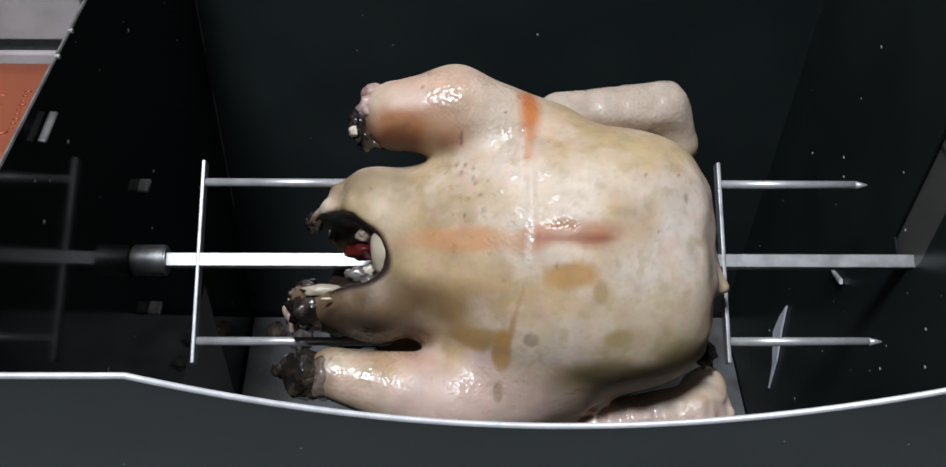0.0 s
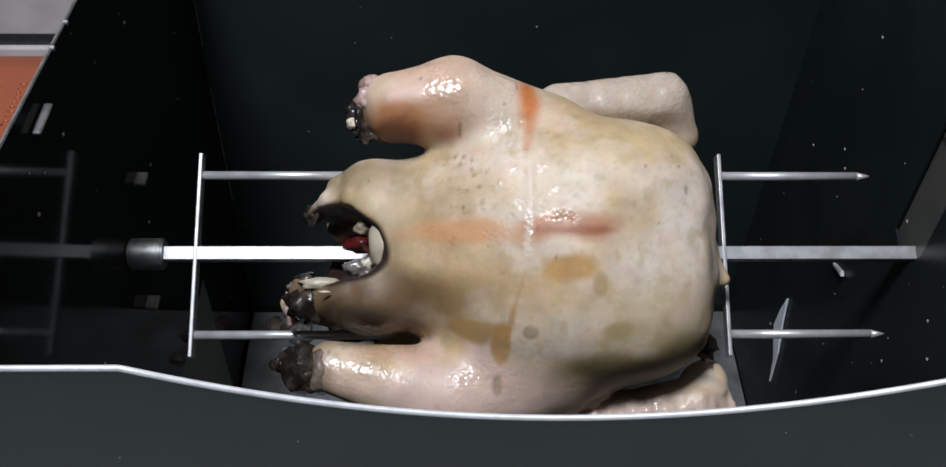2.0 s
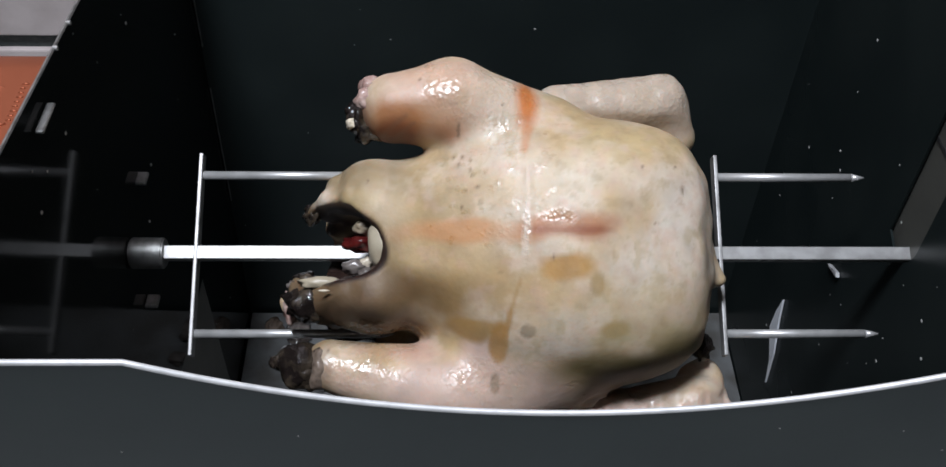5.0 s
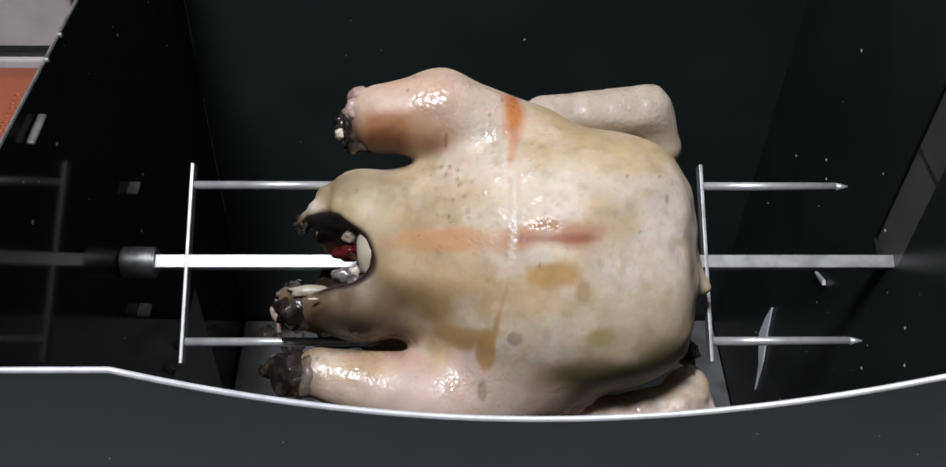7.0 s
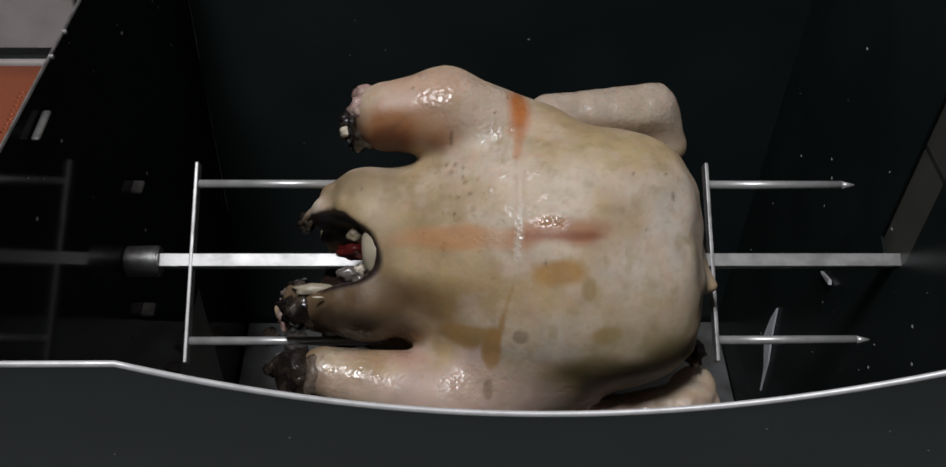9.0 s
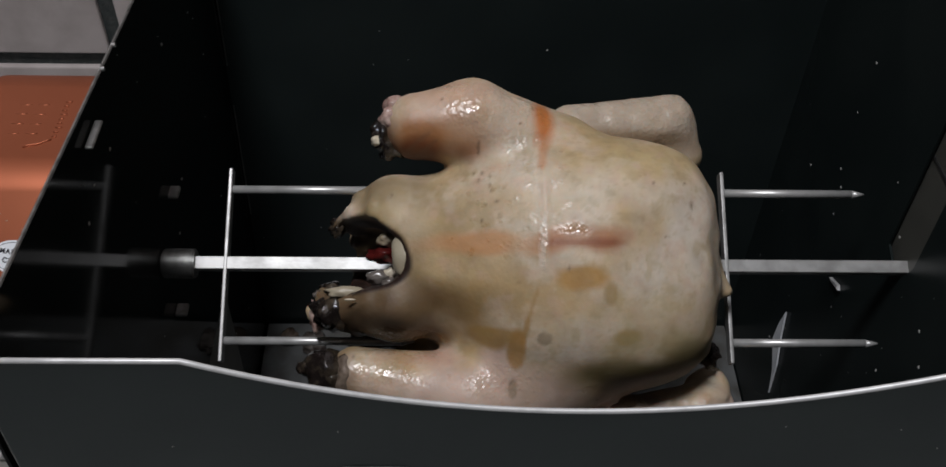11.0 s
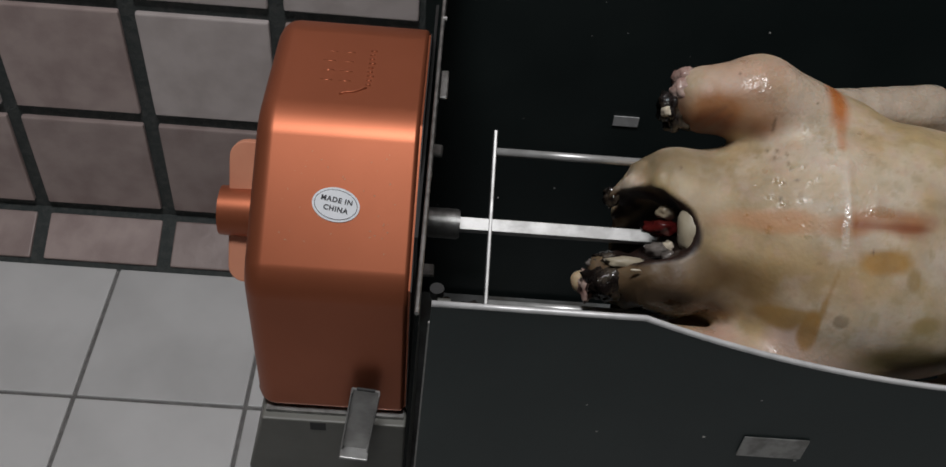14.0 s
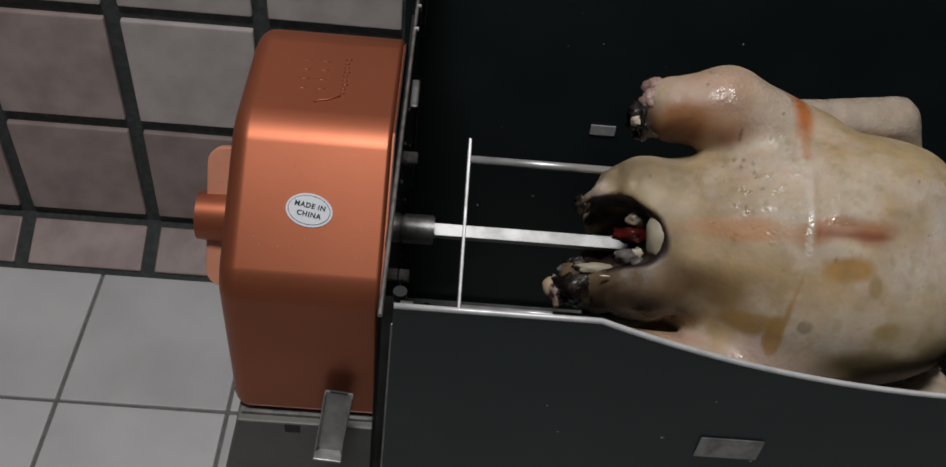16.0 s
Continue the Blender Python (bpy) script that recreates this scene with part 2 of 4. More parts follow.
def lump(centre, radii, seed, rough=0.18, sub=3, bm=None):
    """An uneven rounded piece."""
    bm = bm or bmesh.new()
    made = bmesh.ops.create_icosphere(bm, subdivisions=sub, radius=1)
    for v in made["verts"]:
        k = 1 + rough * noise.noise(v.co * 1.7 + Vector((seed, 0, 0))) + rough * 0.5 * noise.noise(v.co * 4 + Vector((0, seed, 0)))
        v.co = Vector(centre) + Vector([v.co[i] * radii[i] * k for i in range(3)])
    return bm


# ---- the place ----
FLOOR_Y, WALL_Y = 0.428, 0.490
bm = box(-2.02, 0.92, -1.36, FLOOR_Y + 0.02, -0.06, -0.004)
floor = tagged(link("floor", bm, GROUT_GREY), "pale grey square floor tiles with grey grout", "floor", kind="structure")
bm = box(-2.02, 0.92, WALL_Y + 0.006, WALL_Y + 0.16, -0.06, 2.6)
wall_north = tagged(link("wall_north", bm, GROUT_DARK), "taupe square wall tiles with wide dark grout", "wall", kind="structure")
tagged(link("wall_south", box(-2.02, 0.92, -1.51, -1.36, -0.06, 2.6), PLASTER), "plain plastered wall", "wall", kind="structure")
tagged(link("wall_west", box(-2.17, -2.02, -1.51, 0.66, -0.06, 2.6), PLASTER), "plain plastered wall", "wall", kind="structure")
tagged(link("wall_east", box(0.92, 1.07, -1.51, 0.66, -0.06, 2.6), PLASTER), "plain plastered wall", "wall", kind="structure")
tagged(link("ceiling", box(-2.17, 1.07, -1.51, 0.66, 2.6, 2.7), PLASTER), "plain plastered ceiling", "ceiling", kind="structure")

# ---- the rotisserie grill ----
XL, XR, YF, YB = -0.2035, 0.2500, -0.206, 0.228
SPIT_Z = 0.580
LEAN_L = 0.022
grill = thing("rotisserie_grill", "black enamelled rotisserie grill with a copper motor housing", "grill")


def rim_z(x):
    """The front panel's upper edge: level ends and a shallow dip."""
    k = (x - 0.020) / 0.146
    return 0.7575 if abs(k) > 1 else 0.7275 + 0.030 * k * k


xs = [XL + 0.004, -0.17, -0.14] + [-0.126 + 0.292 * i / 40 for i in range(41)] + [0.2, XR]
outline = [(x, rim_z(x)) for x in xs] + [(XR, 0.012), (XL - 0.012, 0.012)]
part("front_panel", prism(outline, "y", YF - 0.0012, YF + 0.0006), PANEL, grill, "dark grey coated front panel with a dipped edge")
part("front_rim", sweep([(x, YF - 0.0004, rim_z(x) + 0.0006) for x in xs], 0.0011), EDGE, grill, "bare pale metal edge", True)
part("inner_front_wall", prism([(x, rim_z(x) - 0.004) for x in xs] + [(XR, 0.24), (XL - 0.010, 0.24)], "y", YF + 0.002, YF + 0.003), ENAMEL, grill)

# left side: straight sloping top edge
left = [(YF, 0.751), (-0.1, 0.7435), (0.0, 0.7365), (0.1, 0.7295), (YB, 0.722), (YB, 0.012), (YF, 0.012)]
bm = prism(left, "x", XL - 0.0015, XL)
for v in bm.verts:
    v.co.x -= LEAN_L * max(0.0, 0.745 - v.co.z)
part("left_side", bm, ENAMEL, grill, "glossy black side wall spotted with splashes")
part("left_edge", sweep([(XL - 0.0008, y, z + 0.0005) for y, z in left[:5]], 0.0009, 6), DULL_STEEL, grill)
right = [(YF, 0.751), (-0.012, 0.743), (-0.012, 0.592), (-0.008, 0.582), (0.0, 0.5735), (0.012, 0.574), (0.0225, 0.578), (0.0215, 0.7365), (YB, 0.722), (YB, 0.012), (YF, 0.012)]
part("right_side", prism(right, "x", XR, XR + 0.0015), RIGHT_ENAMEL, grill, "glossy black side wall with a slot for the spit")
part("slot_cover", box(XR + 0.0032, XR + 0.005, -0.045, 0.060, 0.50, 0.735), SLOT_PLATE, grill, "grey metal plate outside the slot")
part("slot_cover_seam", box(XR + 0.0026, XR + 0.0030, -0.045, 0.060, 0.652, 0.6545), RUBBER, grill)
part("back_panel", box(XL - 0.018, XR + 0.0015, YB, YB + 0.0015, 0.012, 0.722), BACK_ENAMEL, grill, "greasy black back panel")
# folded seam in the rear corner
for z0, z1 in ((0.395, 0.520), (0.560, 0.625)):
    part("corner_seam", sweep([(XL - LEAN_L * (0.745 - z) + 0.0012, YB - 0.0012, z) for z in (z0, (z0 + z1) / 2, z1)], 0.0006, 6), DULL_STEEL, grill)
# bead added to draw the pale highlight down the panel's left edge
part("panel_edge", sweep([(XL + 0.004 - 0.016 * k / 6 - 0.0003, YF - 0.0006, 0.748 - 0.736 * k / 6) for k in range(7)], 0.0006, 6), DULL_STEEL, grill, "thin steel bead for the highlight along the panel edge")
part("drip_tray", box(XL - 0.009, XR - 0.001, YF + 0.008, YB - 0.004, 0.236, 0.242), TRAY, grill, "grey metal drip tray")
part("bottom", box(XL - 0.016, XR, YF, YB, 0.0, 0.012), PANEL, grill)

# motor housing: an eight-sided drum with rounded edges
ring = [(-0.036, 0.690), (0.043, 0.690), (0.109, 0.638), (0.109, 0.5275), (-0.104, 0.5275), (-0.1056, 0.6380)]
H0, H1 = -0.2950, -0.2122
bm = prism(ring, "x", H0, H1, 0.011, 6, which=lambda e: abs(e.verts[0].co.x - e.verts[1].co.x) > 0.01 and e.verts[0].co.z > 0.6)
bmesh.ops.bevel(bm, geom=[e for e in bm.edges if abs(e.verts[0].co.x - e.verts[1].co.x) > 0.01 and e.verts[0].co.z < 0.54], offset=0.006, segments=4, affect="EDGES", profile=0.5)
bmesh.ops.bevel(bm, geom=[e for e in bm.edges if all(abs(v.co.x - H0) < 1e-5 for v in e.verts)], offset=0.010, segments=5, affect="EDGES", profile=0.5)
bmesh.ops.bevel(bm, geom=[e for e in bm.edges if all(abs(v.co.x - H1) < 1e-5 for v in e.verts)], offset=0.0025, segments=3, affect="EDGES", profile=0.5)
housing = part("motor_housing", bm, COPPER, grill, "copper metallic motor housing", "flat")


def ring_plate(k, x0, x1):
    return prism([(y * k, 0.605 + (z - 0.605) * k) for y, z in ring], "x", x0, x1)


part("housing_rim", ring_plate(0.965, H1, H1 + 0.0010), COPPER, housing, "thin copper rim")
part("housing_flange", ring_plate(0.975, H1 + 0.0010, -0.2105), RUBBER, housing)
part("gasket", box(-0.2105, -0.2088, -0.096, 0.096, 0.53, 0.670), RUBBER, housing)

# knob on the housing's end
corner = [(-0.300, 0.044), (-0.300, -0.044)]
for cx, cs, a0 in ((-0.316, -0.034, 270), (-0.316, 0.034, 180)):
    corner += [(cx + 0.010 * math.cos(radians(a0 - 15 * k)), cs + 0.010 * math.sin(radians(a0 - 15 * k))) for k in range(7)]
bm = prism(corner, "y", -0.004, 0.004, 0.0012, 2)
bmesh.ops.transform(bm, matrix=Matrix.Translation((0, 0, SPIT_Z - 0.002)) @ Matrix.Rotation(radians(-31), 4, "X"), verts=bm.verts[:])
knob = part("knob", bm, KNOB, housing, "salmon coloured turning handle", "flat")
part("boss", rod((-0.2915, 0, SPIT_Z - 0.002), (-0.331, 0, SPIT_Z - 0.002), 0.0165, 0.0150, 28), COPPER, housing, smooth="flat")

# sticker on the sloping face
slope = math.atan2(0.690 - 0.6380, 0.1056 - 0.036)
face = Matrix.Translation((-0.2510, -0.0717, 0.6634)) @ Matrix.Rotation(slope, 4, "X") @ Matrix.Rotation(radians(-9), 4, "Z")


def on_face(bm, lift):
    bmesh.ops.transform(bm, matrix=face @ Matrix.Translation((0, 0, lift)), verts=bm.verts[:])
    return bm


def oval(a, b, h, n=48):
    return prism([(a * math.cos(2 * math.pi * k / n), b * math.sin(2 * math.pi * k / n)) for k in range(n)], "z", 0, h)


sticker = part("sticker", on_face(oval(0.0120, 0.0086, 0.0003), 0.0001), WHITE, housing, "white oval paper sticker")
ring_bm = oval(0.0109, 0.0075, 0.0001)
part("printed_ring", on_face(ring_bm, 0.0004), INK, sticker)
part("sticker_middle", on_face(oval(0.0106, 0.0072, 0.0001), 0.0006), WHITE, sticker)


def letters(text, size, m, parent, name="lettering"):
    cu = bpy.data.curves.new("text", "FONT")
    cu.offset = 0.00012
    cu.body, cu.size, cu.align_x, cu.align_y, cu.space_character = text, size, "CENTER", "CENTER", 1.15
    ob = new("text", cu)
    dg = bpy.context.evaluated_depsgraph_get()
    me = bpy.data.meshes.new_from_object(ob.evaluated_get(dg))
    bpy.data.objects.remove(ob)
    bm = bmesh.new()
    bm.from_mesh(me)
    bpy.data.meshes.remove(me)
    bmesh.ops.transform(bm, matrix=m, verts=bm.verts[:])
    return part(name, bm, INK, parent)


letters("MADE IN", 0.0036, face @ Matrix.Translation((0, 0.0022, 0.0009)), sticker)
letters("CHINA", 0.0036, face @ Matrix.Translation((0.0004, -0.0023, 0.0009)), sticker)

# raised mark on the top: plain bars
for i in range(9):
    w = 0.0026 if i % 3 else 0.0036
    part("raised_mark", sweep([(-0.2425, 0.0194 - 0.0036 * i, 0.6898), (-0.2425 + w, 0.0194 - 0.0036 * i, 0.6900)], 0.0006, 8), COPPER, housing, smooth=True)
bm = sweep([(-0.2550 + 0.0022 * k, -0.0185 + 0.0010 * k + 0.0006 * math.sin(k * 1.4), 0.6902) for k in range(7)], 0.0006, 6)
part("raised_mark", bm, COPPER, housing, smooth=True)
for i in range(4):
    for j in range(2):
        part("raised_mark", sweep([(-0.2665 + 0.0095 * j, 0.0168 - 0.0080 * i, 0.6895), (-0.2600 + 0.0095 * j, 0.0168 - 0.0080 * i, 0.6896)], 0.0006, 8), COPPER, housing, smooth=True)

# lower box under the housing and the latch
bm = prism([(-0.2925, 0.5246), (-0.2105, 0.5246), (-0.2105, 0.0), (-0.304, 0.0), (-0.304, 0.470)], "y", -0.110, 0.112, 0.0012, 2)
part("side_box", bm, GREY_PLATE, grill, "grey coated lower box")
part("box_rim", box(-0.2905, -0.2120, -0.1055, 0.109, 0.5249, 0.5272), DULL_STEEL, grill, "bare metal strip under the housing")
part("box_hole", box(-0.2650, -0.2560, -0.1103, -0.1090, 0.516, 0.5235), RUBBER, grill)
LATCH = Matrix.Translation((-0.2325, -0.112, 0.5630)) @ pose(0, 0, 0, -5, 7, 0)
bm = box(-0.0078, 0.0078, -0.0008, 0.0006, -0.053, 0.0, 0.0003, 1)
box(-0.0080, -0.0068, -0.0034, 0.0, -0.053, 0.0, 0.0004, 1, bm)
box(0.0068, 0.0080, -0.0034, 0.0, -0.053, 0.0, 0.0004, 1, bm)
bmesh.ops.transform(bm, matrix=LATCH, verts=bm.verts[:])
latch = part("latch", bm, STEEL, grill, "shiny bent steel latch")
bm = box(-0.0082, 0.0082, -0.0085, 0.0, -0.0545, -0.0525, 0.0006, 2)
bmesh.ops.transform(bm, matrix=LATCH, verts=bm.verts[:])
part("latch_lip", bm, STEEL, latch)
bm = rod((-0.0050, -0.0006, 0.0004), (0.0050, -0.0006, 0.0004), 0.0010, n=10)
bmesh.ops.transform(bm, matrix=LATCH, verts=bm.verts[:])
part("latch_hinge", bm, RUBBER, latch)

# small fittings on the side walls
for y, z in ((0.040, 0.603), (0.002, 0.534)):
    part("tab", box(XL - 0.005, XL + 0.003, y - 0.006, y + 0.004, z - 0.0015, z + 0.0015, 0.0008, 1), DULL_STEEL, grill, "small bent sheet tab")
part("tab", box(XL, XL + 0.004, -0.060, -0.040, 0.7255, 0.7275, 0.0006, 1), DULL_STEEL, grill)
part("bolt", rod((XL + 0.0055, -0.194, 0.748), (XL + 0.0055, -0.194, 0.7515), 0.0026, n=12), RUBBER, grill, "steel corner bolt")
part("bolt", rod((XL + 0.0060, -0.201, 0.752), (XL + 0.0105, -0.201, 0.752), 0.0018, n=12), SLOT_PLATE, grill)
for y in (0.008, -0.014):
    part("bolt", rod((XL - 0.001, y, 0.7405 - 0.07 * (y + 0.05)), (XL + 0.0012, y, 0.7405 - 0.07 * (y + 0.05)), 0.0012, n=10), STEEL, grill, "small steel rivet")
part("label_plate", box(-0.074, -0.048, YF - 0.0022, YF - 0.0014, 0.677, 0.6905, 0.0002, 1), DULL_STEEL, grill, "plain grey metal plate")
# flat pale wedge, added to stand in for a bright sliver on this wall
bm = prism([(0.113, 0.399), (0.1065, 0.376), (0.0955, 0.350), (0.0905, 0.316), (0.0985, 0.338), (0.118, 0.358), (0.117, 0.380)], "x", XR - 0.002, XR - 0.0005)
part("bright_sliver", bm, WHITE, grill, "thin pale wedge standing in for a bright sliver")
# smaller bright sliver above it, drawn as a tab
part("tab", prism([(0.069, 0.493), (0.066, 0.493), (0.052, 0.498), (0.055, 0.5)], "x", XR - 0.003, XR - 0.0005), EDGE, grill, "small bent sheet tab")

# bright rectangle on the back panel, added as a thin flat piece
part("plate", box(-0.061, -0.040, YB - 0.0012, YB - 0.0002, 0.474, 0.484), EDGE, grill, "small pale rectangle on the back panel")

# dried splashes on the walls
rnd = random.Random(4)
bm = bmesh.new()


def drop(c, r, flat):
    made = bmesh.ops.create_icosphere(bm, subdivisions=1, radius=r)
    for v in made["verts"]:
        v.co = Vector([v.co[i] * (0.3 if i == flat else 1) for i in range(3)]) + Vector(c)


for _ in range(34):
    y, z = rnd.uniform(-0.1, 0.22), rnd.uniform(0.33, 0.73)
    drop((XL + 0.0003 - LEAN_L * (0.745 - z), y, z), rnd.choice((0.0005, 0.0007, 0.0012)), 0)
for _ in range(50):
    drop((XR - 0.0003, rnd.uniform(-0.1, 0.24), rnd.uniform(0.33, 0.73)), rnd.choice((0.0005, 0.0007, 0.0012)), 0)
for _ in range(12):
    drop((rnd.uniform(XL, XR), YB - 0.0003, rnd.uniform(0.35, 0.60)), rnd.choice((0.0005, 0.0006, 0.0010)), 1)
for _ in range(14):
    drop((rnd.uniform(XL, XR), YF - 0.0013, rnd.uniform(0.64, 0.72)), rnd.choice((0.0004, 0.0005, 0.0007)), 1)
tagged(part("splashes", bm, DROPS, grill), kind="stuff")
bm = bmesh.new()
for _ in range(48):
    k = rnd.uniform(0.22, 0.80)
    drop((rnd.uniform(-0.282, -0.220), -0.1056 + 0.0696 * k, 0.6380 + 0.0520 * k), rnd.choice((0.0002, 0.00025, 0.0004)), 2)
tagged(part("dust", bm, CREAM, housing), kind="stuff")

# ---- the spit with its forks ----
FORK = radians(FORK_DEG)
spit = thing("rotisserie_spit", "square steel spit with two pronged forks", "spit", (0, 0, SPIT_Z))
FY, FZ = math.cos(FORK), math.sin(FORK)


def at_fork(bm):
    bmesh.ops.rotate(bm, cent=(0, 0, 0), matrix=Matrix.Rotation(FORK - math.pi / 2, 3, "X"), verts=bm.verts[:])
    return bm


part("bar", at_fork(box(-0.196, 0.2535, -0.004, 0.004, -0.004, 0.004, 0.0004, 1)), STEEL, spit, "square steel bar")
collar = rod((XL - 0.0034, 0, 0), (-0.1870, 0, 0), 0.0092, n=32)
bmesh.ops.bevel(collar, geom=[e for e in collar.edges if e.calc_face_angle(0) > 1], offset=0.001, segments=2, affect="EDGES")
part("collar", collar, DULL_STEEL, spit, "dull round drive collar", "flat")


def fork(x, prongs):
    plate = part("fork_plate", at_fork(box(x - 0.0012, x + 0.0012, -0.0042, 0.0042, -0.0605, 0.0605, 0.0006, 2)), STEEL, spit, "flat steel fork plate")
    for z in (-0.0475, 0.0475):
        part("prong", at_fork(rod((x, 0, z), (x + prongs, 0, z), 0.0026, n=16, tip=0.008)), PRONG, plate, smooth=True)


fork(-0.1686, 0.108)
fork(0.1399, 0.083)


# ---- the chicken ----
def surface_net(field, origin, step):
    """A smooth mesh of the zero level of a sampled field (negative inside)."""
    inside = field < 0
    nx, ny, nz = field.shape
    cells = np.zeros((nx - 1, ny - 1, nz - 1), np.int8)
    for i in (0, 1):
        for j in (0, 1):
            for k in (0, 1):
                cells += inside[i:nx - 1 + i, j:ny - 1 + j, k:nz - 1 + k]
    active = (cells > 0) & (cells < 8)
    index = -np.ones(active.shape, np.int64)
    ids = np.argwhere(active)
    index[active] = np.arange(len(ids))
    total, count = np.zeros((len(ids), 3)), np.zeros(len(ids))
    corners = [(i, j, k) for i in (0, 1) for j in (0, 1) for k in (0, 1)]
    for a in corners:
        for b in corners:
            d = [b[i] - a[i] for i in range(3)]
            if sum(d) != 1 or min(d) < 0:
                continue
            fa = field[ids[:, 0] + a[0], ids[:, 1] + a[1], ids[:, 2] + a[2]]
            fb = field[ids[:, 0] + b[0], ids[:, 1] + b[1], ids[:, 2] + b[2]]
            cross = (fa < 0) != (fb < 0)
            s = np.where(cross, fa / np.where(cross, fa - fb, 1), 0)
            total += np.where(cross[:, None], np.array(a) + s[:, None] * np.array(d), 0)
            count += cross
    verts = (ids + total / count[:, None]) * step + np.array(origin)
    faces = []
    for axis in range(3):
        u, v = [a for a in range(3) if a != axis]
        first = [slice(None)] * 3
        second = [slice(None)] * 3
        first[axis], second[axis] = slice(0, -1), slice(1, None)
        fa, fb = inside[tuple(first)], inside[tuple(second)]
        e = np.argwhere(fa != fb)
        ok = (e[:, u] > 0) & (e[:, v] > 0) & (e[:, u] < field.shape[u] - 1) & (e[:, v] < field.shape[v] - 1)
        e = e[ok]
        flip = fa[e[:, 0], e[:, 1], e[:, 2]] ^ (axis == 1)
        quad = []
        for du, dv in ((1, 1), (0, 1), (0, 0), (1, 0)):
            c = e.copy()
            c[:, u] -= du
            c[:, v] -= dv
            quad.append(index[c[:, 0], c[:, 1], c[:, 2]])
        q = np.stack(quad, 1)
        q[~flip] = q[~flip][:, ::-1]
        faces.append(q)
    return verts, np.concatenate(faces)


def smin(a, b, k):
    h = np.clip(0.5 + 0.5 * (b - a) / k, 0, 1)
    return b + (a - b) * h - k * h * (1 - h)


def ellipsoid(p, c, r, power=2.0):
    q = (p - np.array(c)) / np.array(r)
    n = (np.abs(q) ** power).sum(-1) ** (1 / power)
    return (n - 1) * min(r)


def limb(p, a, b, ra, rb):
    a, b = np.array(a), np.array(b)
    d = b - a
    t = np.clip(((p - a) @ d) / (d @ d), 0, 1)
    return np.linalg.norm(p - a - t[..., None] * d, axis=-1) - (ra + (rb - ra) * t)


def waves(p, scale, seed):
    """Smooth uneven waves from a few turned sines."""
    r = np.random.RandomState(seed)
    out = np.zeros(p.shape[:-1])
    for _ in range(7):
        d = r.normal(size=3)
        d /= np.linalg.norm(d)
        out += np.sin((p @ d) * scale * r.uniform(0.6, 1.6) + r.uniform(0, 6.3))
    return out / 7


def cloud(p, scale, seed):
    """Fractal noise at each point."""
    shift = Vector((seed, 2 * seed, -seed))
    return np.array([noise.fractal(Vector(q) + shift, 0.9, 2.1, 4) for q in p * scale])


HOLE, HOLE_R = (-0.084, 0.0020, 0.036), (0.0275, 0.0210, 0.050)


def opening(p):
    return ellipsoid(p, HOLE, HOLE_R) + 0.0036 * waves(p, 110, 21) + 0.0020 * waves(p, 260, 22)


